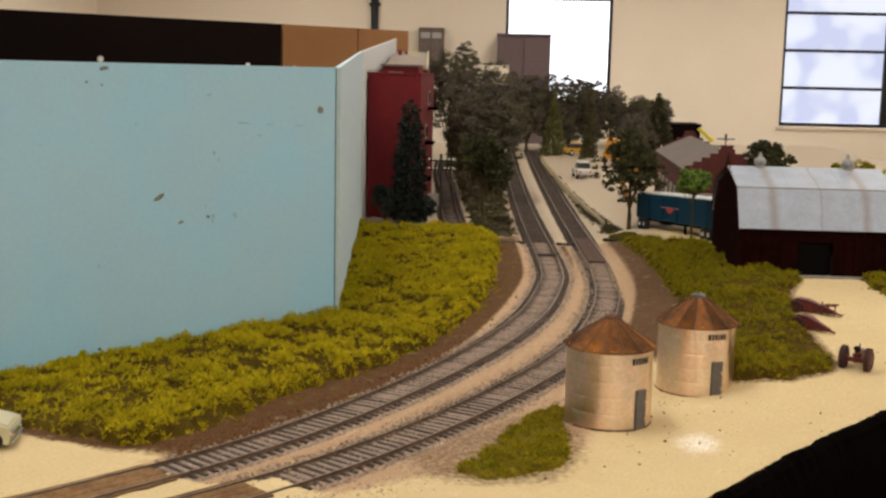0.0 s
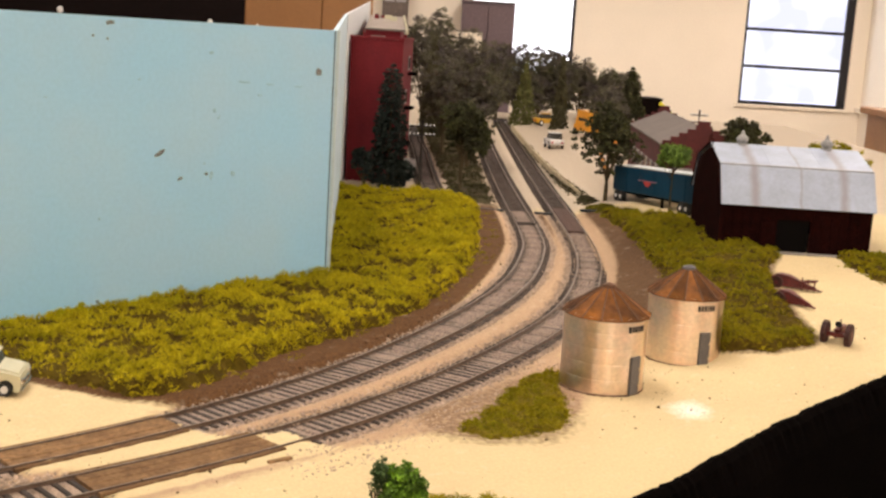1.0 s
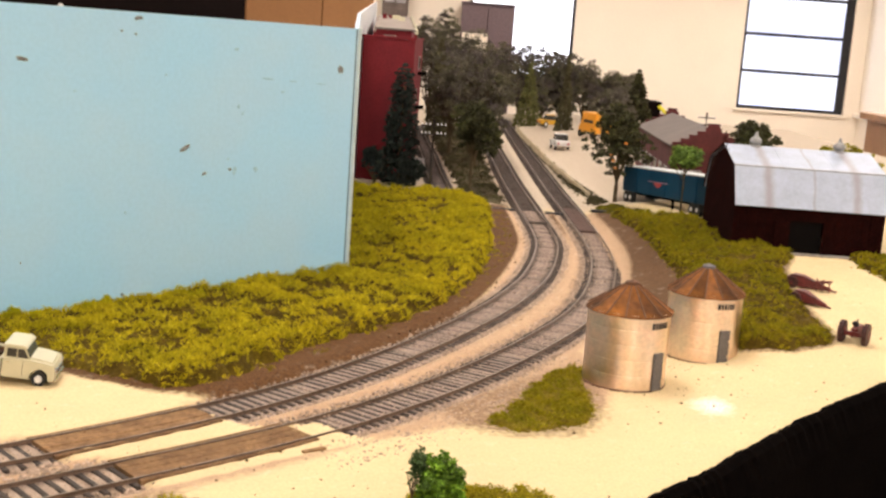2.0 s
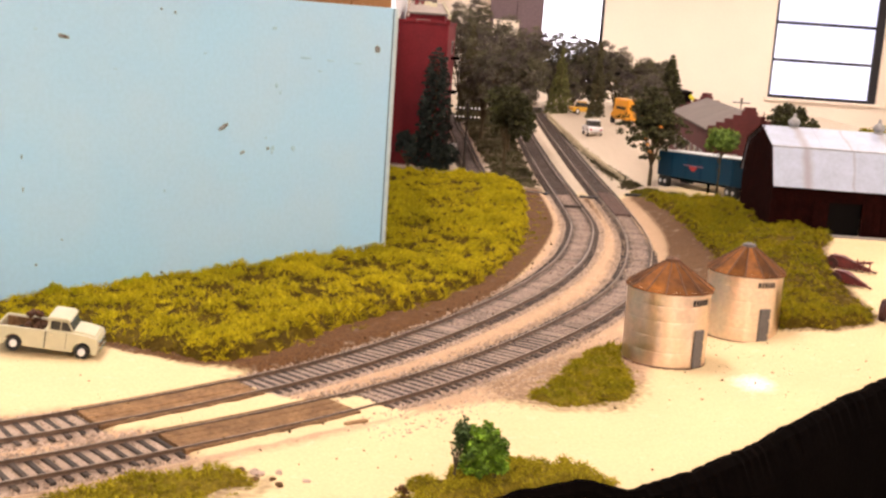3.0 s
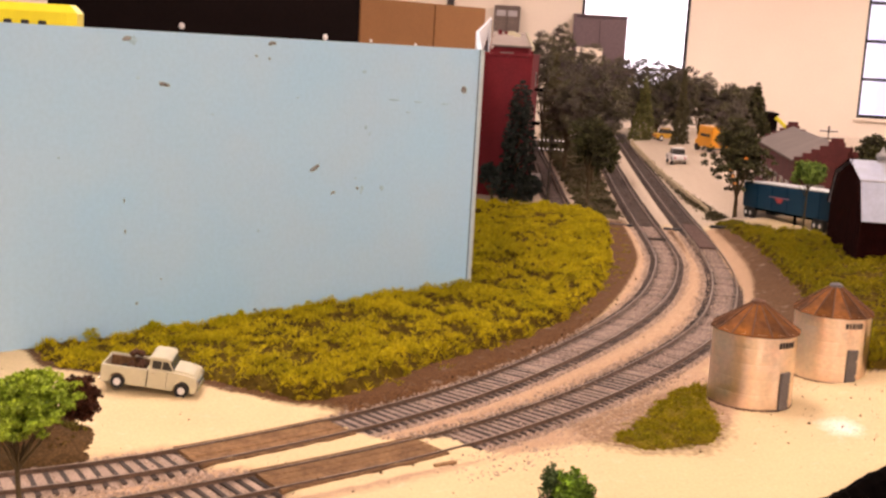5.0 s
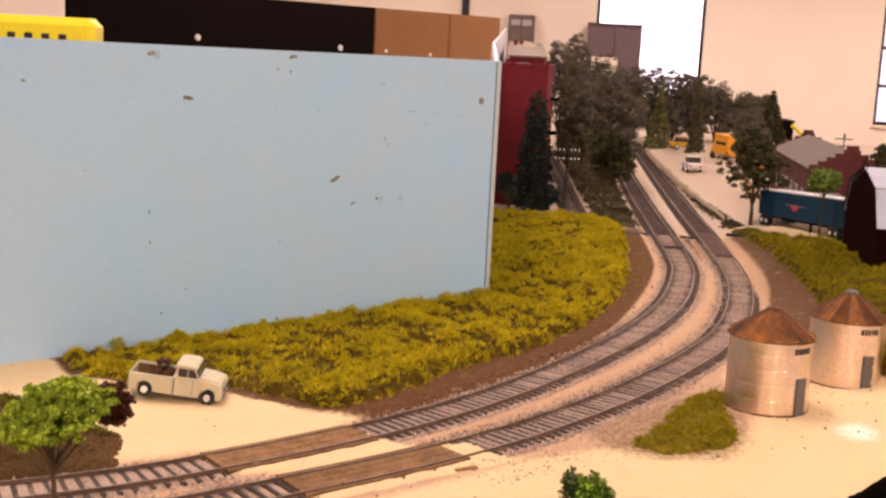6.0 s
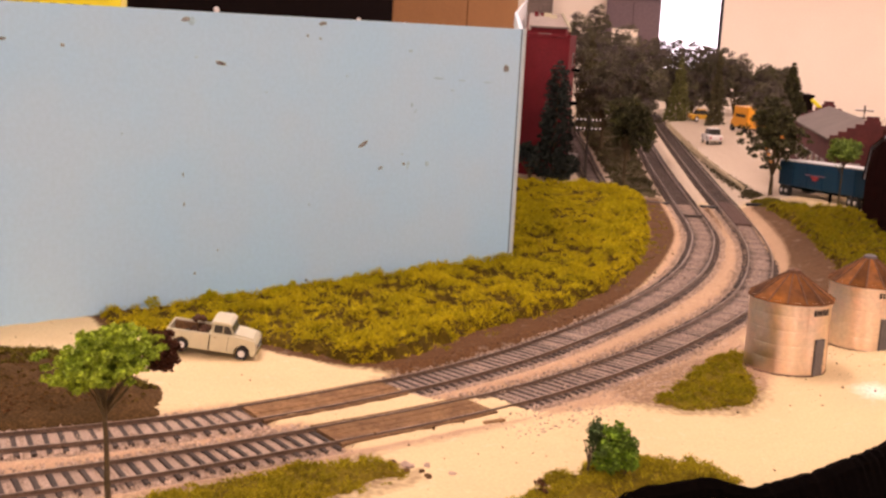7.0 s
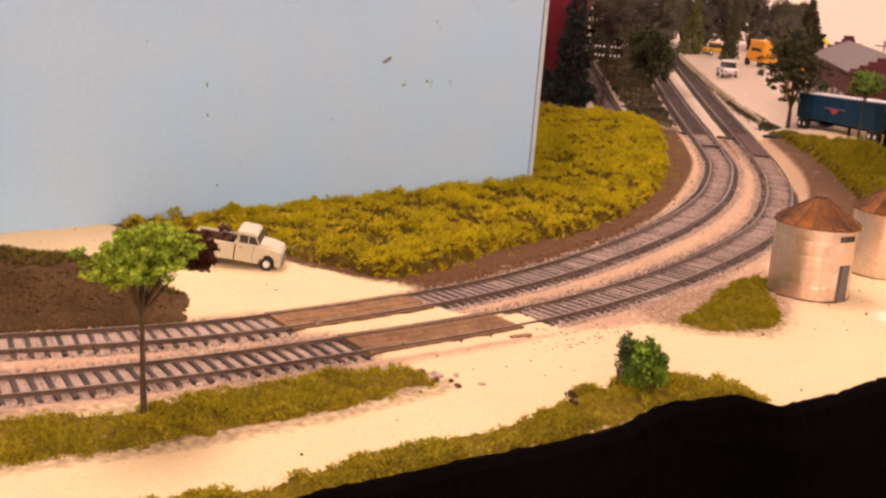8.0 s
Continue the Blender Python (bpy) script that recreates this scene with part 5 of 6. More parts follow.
def trailer():
    a, b = Vector((126, 1204)), Vector((171, 1040))
    d = b - a
    L = d.length
    z = 0.5 * (gz(*a) + gz(*b))
    t = thing("semi_trailer", a.x, a.y, gz(*a) - 0.5, math.degrees(math.atan2(d.y, d.x)), "teal blue box semi-trailer with a pale roof", "trailer")
    t.rotation_mode = "XYZ"
    t.rotation_euler = (0, -math.asin((gz(*b) - gz(*a)) / L), math.atan2(d.y, d.x))
    W = 26
    part("box_body", boxed(0, L + 30, 0, W, 11.2, 35.5, 0.6), TEAL, t, "teal painted box")
    part("roof_rail", boxed(-0.3, L + 30.3, -0.4, W + 0.4, 35.6, 36.8, 0.2), TEAL_TOP, t, "pale roof edge")
    part("frame_rail", boxed(4, L, 6, 8, 8.5, 11.1), BLACK, t)
    part("frame_rail", boxed(4, L, W - 8, W - 6, 8.5, 11.1), BLACK, t)
    for x in (12, 23, L - 10, L + 1):
        for y in (1.0, W - 1.0):
            m = pose(x, y, 5.8, 90, 0, 0)
            w = part("wheel", cyl(bmesh.new(), 5.8, 5.8, -2.2, 2.2, 18, m=m), RUBBER, t, "black tyre")
            s = -1 if y < 10 else 1
            part("hub", cyl(bmesh.new(), 2.0, 1.6, 0, 0.7, 12, m=pose(x, y + s * 2.2, 5.8, -90 * s, 0, 0)), WHITE, w, "white hub")
    for y in (3, W - 3):
        part("landing_leg", boxed(L * 0.66, L * 0.66 + 2, y - 1, y + 1, 0.5, 11.1), BLACK, t)
    part("mark", boxed(L * 0.45, L * 0.54, -0.55, -0.05, 21.5, 23.8), RED_MARK, t, "red painted bar")
    part("mark", boxed(L * 0.37, L * 0.62, -0.55, -0.05, 23.9, 25.0), MARK_PINK, t, "faded pale red bar")
    part("mark", boxed(L * 0.47, L * 0.52, -0.55, -0.05, 19.6, 21.4), RED_MARK, t, "red painted bar")
    for i in range(7):
        x = 2 + (L + 26) * i / 6
        part("rib", boxed(x - 0.4, x + 0.4, -0.5, -0.02, 12, 35), TEAL, t)
    return t


trailer()


def car(x, y, rz, paint, label, trim=None, tall=1.15):
    t = thing("car", x, y, gz(x, y) - 0.2, rz, label, "car", "parked model cars")
    t.matrix_basis = t.matrix_basis @ Matrix.Diagonal((1.0, 1.1, tall, 1))
    bm = prism(bmesh.new(), [(-25, 4), (25, 4), (26, 6.5), (25, 9.2), (10, 10.2), (-24, 10.2), (-26, 8.5)], -10, 10)
    bmesh.ops.bevel(bm, geom=list(bm.edges), offset=1.0, segments=2, affect="EDGES", profile=0.6)
    part("body", bm, paint, t)
    bm = prism(bmesh.new(), [(-17, 9.8), (-11, 16), (3, 16), (9.5, 9.8)], -8.8, 8.8)
    bmesh.ops.bevel(bm, geom=list(bm.edges), offset=0.9, segments=2, affect="EDGES", profile=0.6)
    cab = part("cabin", bm, GLASS, t, "dark window band")
    part("roof", boxed(-11.4, 3.4, -8.2, 8.2, 15.6, 16.8, 0.5), paint, cab)
    for wx in (-15, 16):
        for s in (-1, 1):
            wheel(wx, s * 9.2, 4.2, 2.6, t)
    for s in (-1, 1):
        part("headlight", boxed(25.4, 26.5, s * 7 - 1.5, s * 7 + 1.5, 6.2, 8.4, 0.3), CHROME, t)
        part("tail_light", boxed(-26.6, -25.6, s * 7 - 1.3, s * 7 + 1.3, 6.4, 8.4, 0.2), RED_MARK, t, "red tail light")
    part("bumper", boxed(26, 27, -9.5, 9.5, 4, 5.6, 0.3), CHROME, t)
    part("bumper", boxed(-27.4, -26.4, -9.5, 9.5, 4, 5.6, 0.3), CHROME, t)
    if trim:
        part("roof_bar", boxed(-6, -2, -6, 6, 16.8, 19, 0.4), trim, t, "red roof light bar")
    return t


car(108, 1830, 98, WHITE, "white car with dark windows parked on gravel", None, 1.5)
car(126, 2290, 15, TAXI, "deep yellow car parked on the gravel lot", None, 1.45)


def box_truck():
    t = thing("box_truck", 181, 2040, gz(181, 2040) - 0.2, 110, "orange-yellow box truck parked on gravel", "truck")
    part("box_body", boxed(-38, 14, -17, 17, 9, 44, 1.0), YELLOW, t, "orange-yellow box")
    bm = prism(bmesh.new(), [(15, 7), (34, 7), (34, 18), (29, 20), (24, 31), (15, 31)], -13, 13)
    bmesh.ops.bevel(bm, geom=list(bm.edges), offset=1.0, segments=1, affect="EDGES")
    part("cab", bm, YELLOW, t)
    part("windscreen", prism(bmesh.new(), [(29.4, 20.6), (24.6, 30), (25.2, 30.2), (30, 20.8)], -11, 11), GLASS, t, "dark windscreen")
    part("rear_door", boxed(-38.8, -38.1, -14, 14, 12, 41), YELLOW, t)
    part("mark", boxed(-39.2, -38.9, -8, 8, 30, 33), BAR_BLACK, t, "dark painted bar")
    part("mark", boxed(-30, 6, 17.05, 17.4, 26, 31), BAR_BLACK, t, "dark painted bar")
    for x in (-24, 24):
        for y in (-13, 13):
            m = pose(x, y, 6, 90, 0, 0)
            part("wheel", cyl(bmesh.new(), 6, 6, -2.4, 2.4, 16, m=m), RUBBER, t, "black tyre")
    part("bumper", boxed(-41, -39.2, -15, 15, 6, 8.5, 0.3), BLACK, t)


box_truck()


def tractor():
    t = thing("farm_tractor", 184, 640, gz(184, 640) - 0.4, 58, "small weathered red farm tractor on the sand", "tractor")
    t.matrix_basis = t.matrix_basis @ Matrix.Diagonal((0.78, 0.78, 0.82, 1))
    bm = boxed(-4, 12, -2.3, 2.3, 6, 11, 0.7)
    part("bonnet", bm, MACHINE_RED, t, "faded red bonnet")
    part("axle_housing", boxed(-7, -3, -8, 8, 5, 8, 0.5), MACHINE_RED, t)
    part("seat", boxed(-8.5, -5, -2, 2, 9.5, 10.6, 0.3), MACHINE_RED, t)
    part("seat_post", boxed(-7, -6, -0.5, 0.5, 7.5, 9.5), MACHINE_RED, t)
    bm = bmesh.new()
    bmesh.ops.create_cone(bm, segments=14, radius1=2.4, radius2=2.4, depth=0.5, cap_ends=True, matrix=pose(-3.6, 0, 13.2, 0, 60, 0))
    part("steering_wheel", bm, BAR_BLACK, t)
    part("exhaust", cyl(bmesh.new(), 0.45, 0.45, 10, 15, 8, m=Matrix.Translation((6, 1, 0))), BAR_BLACK, t)
    for s in (-1, 1):
        m = pose(-5, s * 8.2, 7.2, 90, 0, 0)
        w = part("rear_wheel", cyl(bmesh.new(), 7.2, 7.2, -1.7, 1.7, 22, m=m), MACHINE_DARK, t, "large rust-brown rear wheel")
        part("hub", cyl(bmesh.new(), 3.4, 3.0, -2.0, 2.0, 14, m=m), MACHINE_RED, w)
        for k in range(12):
            a = k * 30
            part("lug", boxed(-0.5, 0.5, -1.7, 1.7, 6.9, 7.7, m=pose(-5, s * 8.2, 7.2) @ Matrix.Rotation(radians(a), 4, "Y")), MACHINE_DARK, w)
        m = pose(10.5, s * 4.2, 3.8, 90, 0, 0)
        part("front_wheel", cyl(bmesh.new(), 3.8, 3.8, -0.9, 0.9, 18, m=m), MACHINE_DARK, t, "small front wheel")
    part("front_axle", boxed(9.8, 11.2, -4, 4, 3.4, 6.2), MACHINE_RED, t)


MACHINE_DARK = mat("machine_dark", (0.05, 0.012, 0.010), 0.7, spread=0.3, fine=600, coarse=200)
tractor()


def implement(x, y, rz, length, frame_up, label):
    """A wedge-shaped field machine: tall hopper over a dark wheel, tapering to a drawbar."""
    t = thing("field_implement", x, y, gz(x, y) - 0.5, rz, label, "farm implement", "farm implements")
    L = length
    bm = bmesh.new()
    rings = []
    for u, w, z0, z1 in ((-0.5, 3.0, 2.6, 6.4), (-0.36, 4.2, 1.6, 9.0), (-0.12, 3.8, 1.6, 8.6), (0.16, 2.4, 1.4, 5.8), (0.5, 0.9, 1.0, 2.8)):
        rings.append([bm.verts.new((u * L, a * w, z)) for a, z in ((-1, z0), (1, z0), (0.8, z1), (-0.8, z1))])
    for A, B in zip(rings, rings[1:]):
        for k in range(4):
            bm.faces.new((A[k], A[(k + 1) % 4], B[(k + 1) % 4], B[k]))
    bm.faces.new(rings[0][::-1])
    bm.faces.new(rings[-1])
    bmesh.ops.recalc_face_normals(bm, faces=bm.faces)
    bmesh.ops.bevel(bm, geom=list(bm.edges), offset=0.35, segments=1, affect="EDGES")
    part("hopper", bm, MACHINE_RED, t, "dark red sheet metal hopper")
    for q in (-1, 1):
        m = pose(-0.34 * L, q * 5.0, 3.8, 90, 0, 0)
        w = part("wheel", cyl(bmesh.new(), 3.9, 3.9, -0.8, 0.8, 18, m=m), MACHINE_DARK, t, "dark spoked wheel")
        part("hub", cyl(bmesh.new(), 1.2, 1.2, -1.1, 1.1, 10, m=m), MACHINE_RED, w)
    part("axle", cyl(bmesh.new(), 0.5, 0.5, -5.0, 5.0, 8, m=pose(-0.34 * L, 0, 3.8, 90, 0, 0)), MACHINE_DARK, t)
    part("drawbar", tube(bmesh.new(), [(0.3 * L, 0, 2.4), (0.62 * L, 0, 1.0)], [0.8, 0.6], 6), MACHINE_RED, t)
    part("rib", tube(bmesh.new(), [(-0.4 * L, -3.4, 8.6), (0.2 * L, -2.2, 5.6)], [0.4, 0.4], 5), MACHINE_DARK, t)
    if frame_up:
        rails = ((0.12, 0.5, 3.0), (0.12, 0.5, -3.0))
        for a, b, yy in rails:
            part("frame_rail", tube(bmesh.new(), [(a * L, yy, 5.4), (b * L, yy, 6.8)], [0.5, 0.5], 5), MACHINE_RED, t)
        for u in (0.2, 0.34, 0.48):
            part("frame_rung", tube(bmesh.new(), [(u * L, -3.0, 5.7 + 3 * (u - 0.2)), (u * L, 3.0, 5.7 + 3 * (u - 0.2))], [0.45, 0.45], 5), MACHINE_RED, t)
            part("frame_post", tube(bmesh.new(), [(u * L, -3.0, 0.5), (u * L, -3.0, 9.5 - 4 * u)], [0.45, 0.4], 5), MACHINE_RED, t)
    return t


implement(186, 742, -30, 28, True, "dark red hay machine with a raised rear frame on sand")
implement(177, 706, -42, 22, False, "dark red wedge-shaped plough on the sand")


# ---- trees ----
def crown_points(rng, n, rx, ry, z0, z1, lobes):
    """Points over an uneven crown made of lobes."""
    zc, rz = (z0 + z1) / 2, (z1 - z0) / 2
    c = []
    for k in range(lobes):
        d = rng.normal(0, 1, 3)
        d /= np.linalg.norm(d)
        f = 0.35 + 0.4 * rng.random()
        c.append((d[0] * rx * f, d[1] * ry * f, zc + d[2] * rz * f, 0.42 + 0.22 * rng.random()))
    c.append((0, 0, zc, 0.62))
    out = []
    for k in rng.integers(0, len(c), n):
        x, y, z, s = c[k]
        d = rng.normal(0, 1, 3)
        d /= np.linalg.norm(d)
        q = 0.55 + 0.45 * rng.random() ** 0.5
        out.append((x + d[0] * rx * s * q, y + d[1] * ry * s * q, z + d[2] * rz * s * q))
    return np.array(out)


def tree(name, x, y, h, rx, z0, leaf, label, seed, ry=None, n=150, size=1.6, blades=16, spread=4.0, trunk=1.6, lobes=9, lift=None, group="model trees", lean=0.0, twigs=9, fork=None, tilt=0.0):
    rng = np.random.default_rng(seed)
    zg = (gz(x, y) if lift is None else lift) - 0.6
    t = thing(name, x, y, zg, 0, label, "tree", group)
    ry = ry or rx
    bm = bmesh.new()
    top = z0 + 0.55 * (h - z0)
    pts = [(lean * u * h * 0.4 + rng.normal(0, 0.25), rng.normal(0, 0.25), u * top) for u in (0, 0.25, 0.5, 0.75, 1)]
    tube(bm, pts, [trunk * 1.25, trunk, trunk * 0.85, trunk * 0.65, trunk * 0.3], 7)
    tr = part("trunk", bm, BARK, t, "thin brown trunk")
    for k in range(twigs):
        a = 2 * math.pi * (k + rng.random()) / twigs
        u = z0 * (0.72 + 0.4 * rng.random()) if fork is None else fork * (1 + 0.16 * rng.random())
        r = rx * (0.45 + 0.3 * rng.random())
        bm = tube(bmesh.new(), [(lean * u * 0.4, 0, u), (math.cos(a) * r * 0.5, math.sin(a) * r * 0.5, u + (h - u) * 0.3), (math.cos(a) * r, math.sin(a) * r, u + (h - u) * 0.55)], [trunk * 0.42, trunk * 0.28, trunk * 0.12], 5)
        part("limb", bm, BARK, tr)
    p = crown_points(rng, n, rx, ry, z0, h, lobes)
    v, f = tufts(p, size, blades, spread, rng, 1.0)
    v[:, 2] += tilt * v[:, 0]
    v[:, 0] += lean * h * 0.4
    raw("crown", v, f.tolist(), leaf, t, "crown of small foam leaf clumps")
    return t


def conifer(x, y, h, r, leaf, label, seed, n=26, lift=None, size=1.6, power=0.85):
    rng = np.random.default_rng(seed)
    zg = (gz(x, y) if lift is None else lift) - 0.6
    t = thing("conifer", x, y, zg, 0, label, "tree", "model conifers")
    part("trunk", tube(bmesh.new(), [(0, 0, 0), (0, 0, h * 0.5), (0, 0, h * 0.97)], [1.8, 1.2, 0.3], 6), BARK, t)
    pts = []
    for i in range(n):
        u = i / (n - 1)
        rr = r * (1 - u) ** power * (0.85 + 0.3 * rng.random()) + 0.6
        for a in np.arange(0, 2 * math.pi, 2 * math.pi / max(5, int(rr * 1.0))):
            a += rng.random()
            for q in (1.0, 0.6):
                pts.append((rr * q * math.cos(a), rr * q * math.sin(a), h * (0.05 + 0.94 * u) - rr * q * 0.22))
    v, f = tufts(np.array(pts), size, 12, 2.6, rng, 1.0)
    raw("needles", v, f.tolist(), leaf, t, "dense needle foliage")
    return t


# near trees and bushes
SPRIG_LEAF = mat("sprig_leaf", (0.042, 0.09, 0.02), 0.8, spread=0.25, fine=600, coarse=140, bump=0.2, second=(0.05, 0.08, 0.025), island=0.4, spec=0.3)
green_sapling = tree("sapling", -197, 297, 64, 17.6, 45.5, BRIGHT_LEAF, "slender tree with a bright green foam crown and brown clump", 71, ry=20, n=420, size=0.62, blades=46, spread=2.2, trunk=0.98, lobes=26, twigs=16, lean=-0.09, fork=34, tilt=0.16)
tree("bush", -41.5, 378, 21, 9.0, -2, BUSH_LEAF, "small bright green bush on the turf verge", 78, ry=7, n=190, size=0.65, blades=28, spread=2.3, trunk=0.6, lobes=8, group="bushes")
tree("bush", -48.5, 376, 23, 3.2, 7, SPRIG_LEAF, "small upright dark green sprig on the turf verge", 73, n=34, size=0.65, blades=16, spread=2.0, trunk=0.5, lobes=3, group="bushes")
tree("bush", -36, 380, 19.5, 5.4, -1, BUSH_LEAF, "small bright green bush on the turf verge", 74, n=60, size=0.65, blades=24, spread=2.2, trunk=0.5, lobes=4, group="bushes")
sapling_rng = np.random.default_rng(75)
cv, cf = tufts(np.array((12.0, 11.0, 54.5)) + np.clip(sapling_rng.normal(0, 1, (90, 3)), -1.5, 1.5) * (3.0, 2.8, 3.4), 0.6, 60, 2.2, sapling_rng, 1.0)
raw("leaf_clump", cv, cf.tolist(), PURPLE_LEAF, green_sapling, "dark purple-brown leaf clump")
BROWN_LEAF = mat("brown_leaf", (0.12, 0.055, 0.02), 0.9, spread=0.3, fine=600, coarse=90, bump=0.2, island=0.4, spec=0.2)
tree("bush", -64, 352, 8, 4.0, 1, BROWN_LEAF, "tiny dark brown shrub on the verge", 76, n=14, size=0.6, blades=12, spread=1.2, trunk=0.4, lobes=3, group="bushes")

# by the red building and along the line
conifer(-108, 1262, 130, 17, BLUE_CONIFER, "dark blue-green conifer before the red building", 81, n=34, lift=0, size=1.5, power=0.3)
tree("shrub", -133, 1255, 42, 22, 4, BLUE_CONIFER, "dark shrub at the foot of the conifer", 82, n=90, size=1.7, blades=16, spread=4, lobes=7, lift=0, group="bushes")
tree("shrub", -98, 1262, 34, 18, 4, BLUE_CONIFER, "dark shrub at the foot of the conifer", 83, n=70, size=1.7, blades=16, spread=4, lobes=7, lift=0, group="bushes")
tree("deciduous_tree", -30, 1262, 98, 27, 34, DARK_LEAF, "dark olive round-crowned tree between the tracks", 84, n=420, size=1.3, blades=26, spread=4.5, lift=0, trunk=2.0, lobes=12)
tree("deciduous_tree", -24, 1500, 156, 43, 34, HAZED_LEAF, "tall dark tree with a broad uneven crown", 85, n=700, size=1.08, blades=46, spread=6.5, lift=0, trunk=2.6, lobes=12)
tree("deciduous_tree", -60, 1640, 140, 36, 30, HAZED_LEAF, "tall dark tree beside the siding", 86, n=420, size=1.08, blades=46, spread=6.5, lift=0, trunk=2.6)
tree("deciduous_tree", -105, 2000, 216, 52, 40, HAZED_LEAF, "tall dark tree at the far end", 87, n=640, size=1.15, blades=46, spread=7, lift=0, trunk=3)
tree("deciduous_tree", -78, 2090, 202, 38, 60, HAZED_LEAF, "tall dark tree at the far end", 108, n=420, size=1.2, blades=50, spread=6, lift=0, trunk=3)
tree("deciduous_tree", -40, 2150, 188, 50, 40, HAZED_LEAF, "tall dark tree at the far end", 88, n=680, size=1.15, blades=46, spread=7, lift=0, trunk=3)
conifer(82, 2360, 126, 26, CONIFER, "olive green conifer beside the line", 89, n=30, lift=0, size=1.6)
conifer(-88, 1950, 158, 19, HAZY_CONIFER, "olive green conifer among the far trees", 109, n=34, lift=0, size=1.6, power=0.6)
conifer(142, 2200, 140, 15, HAZY_CONIFER, "narrow olive conifer beside the parked cars", 110, n=34, lift=4, size=1.6)
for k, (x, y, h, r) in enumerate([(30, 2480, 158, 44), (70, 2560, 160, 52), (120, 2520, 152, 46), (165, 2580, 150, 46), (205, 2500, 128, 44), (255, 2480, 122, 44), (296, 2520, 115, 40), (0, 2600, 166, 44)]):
    tree("deciduous_tree", x, y, h, r, 16, HAZED_LEAF, "dark tree in the wooded far end of the layout", 90 + k, n=560, size=1.5, blades=42, spread=8, lift=0, trunk=3, lobes=10)
conifer(216, 1800, 128, 33, DARK_LEAF, "dark narrow tree behind the parked vehicles", 101, n=26, lift=6, size=2.2)
tree("deciduous_tree", 192, 1790, 108, 30, 12, HAZED_LEAF, "dark tree behind the parked vehicles", 102, n=380, size=1.08, blades=46, spread=6, lift=6, trunk=2.4)
tree("deciduous_tree", 118, 1200, 97, 32, 24, DARK_LEAF, "dark olive tree standing by the gravel road", 103, n=330, size=1.4, blades=24, spread=4.5, trunk=2.0, lobes=12)
fruit_tree = [o for o in scene.objects if o.name.startswith("deciduous_tree") and abs(o.location.x - 0.118) < 1e-4][0]
clump_rng = np.random.default_rng(107)
for fx, fy, fz in ((-9, -27, 44), (-11, -25, 50), (2, -28, 62), (-6, -27, 37)):
    cv, cf = tufts([(fx, fy, fz)], 0.9, 16, 1.8, clump_rng, 1.0)
    raw("leaf_clump", cv, cf.tolist(), TOOL_ORANGE, fruit_tree, "orange autumn leaf clump")
YARD_LEAF = mat("yard_tree_leaf", (0.17, 0.27, 0.04), 0.85, spread=0.3, fine=600, coarse=100, bump=0.2, second=(0.09, 0.15, 0.03), island=0.45, spec=0.2)
tree("sapling", 154, 1030, 60, 17, 42, YARD_LEAF, "small soft green tree beside the trailer", 104, n=190, size=1.0, blades=24, spread=3.5, trunk=1.0, lift=20, ry=15)
tree("deciduous_tree", 240, 1150, 83, 30, 48, DARK_LEAF, "dark green tree behind the barn", 105, n=330, size=1.4, blades=24, spread=4.5, trunk=2.0)
tree("shrub", 281, 985, 73, 22, 40, OLIVE, "yellow-green shrub behind the barn", 106, n=240, size=1.2, blades=22, spread=4, trunk=1.6, group="bushes")


# ---- buildings ----
def red_building():
    t = thing("red_building", -158, 1300, -1, 0, "tall dark red industrial building with a flat roof", "building")
    W, D, H = 57, 210, 156
    part("front_wall", boxed(0, W, 0, 3, 0, H, 0.3), RED_WALL, t)
    part("rear_wall", boxed(0, W, D - 3, D, 0, H, 0.3), RED_WALL, t)
    part("side_wall", boxed(0, 3, 3, D - 3, 0, H), RED_WALL, t)
    part("side_wall", boxed(W - 3, W, 3, D - 3, 0, H), RED_WALL, t)
    part("roof", boxed(3, W - 3, 3, D - 3, H - 8, H - 6), ROOF_GREY, t, "pale grey flat roof")
    for a in ((-1, W + 1, -1, 4), (-1, W + 1, D - 4, D + 1), (-1, 4, 4, D - 4), (W - 4, W + 1, 4, D - 4)):
        part("parapet", boxed(*a, H + 0.1, H + 3, 0.3), RED_WALL, t)
    part("penthouse", boxed(8, W - 8, 70, 130, H - 6, H + 10, 0.4), RED_WALL, t, "red roof house")
    part("penthouse_roof", boxed(6, W - 6, 68, 132, H + 10.1, H + 12), ROOF_GREY, t)
    for k in range(3):
        z = 40 + k * 38
        part("canopy", boxed(W + 0.1, W + 10, 30 + 40 * k, 62 + 40 * k, z, z + 3), BLACK, t, "black side canopy")
        w = part("window", boxed(W + 0.1, W + 1.0, 32 + 40 * k, 60 + 40 * k, z + 6, z + 22), SIDE_GREY, t, "grey window panel")
        part("pane", boxed(W + 1.05, W + 1.4, 34 + 40 * k, 45 + 40 * k, z + 8, z + 20), GLASS, w)
        part("pane", boxed(W + 1.05, W + 1.4, 47 + 40 * k, 58 + 40 * k, z + 8, z + 20), GLASS, w)
    part("dock", boxed(W + 0.2, W + 14, 20, 150, 1, 14), SIDE_GREY, t, "grey loading dock")
    part("rooftop_clutter", boxed(20, 34, 20, 40, H - 6, H + 4, 0.5), ROOF_GREY, t)
    part("rooftop_clutter", boxed(40, 50, 30, 44, H - 6, H + 2, 0.5), SIDE_GREY, t)


red_building()


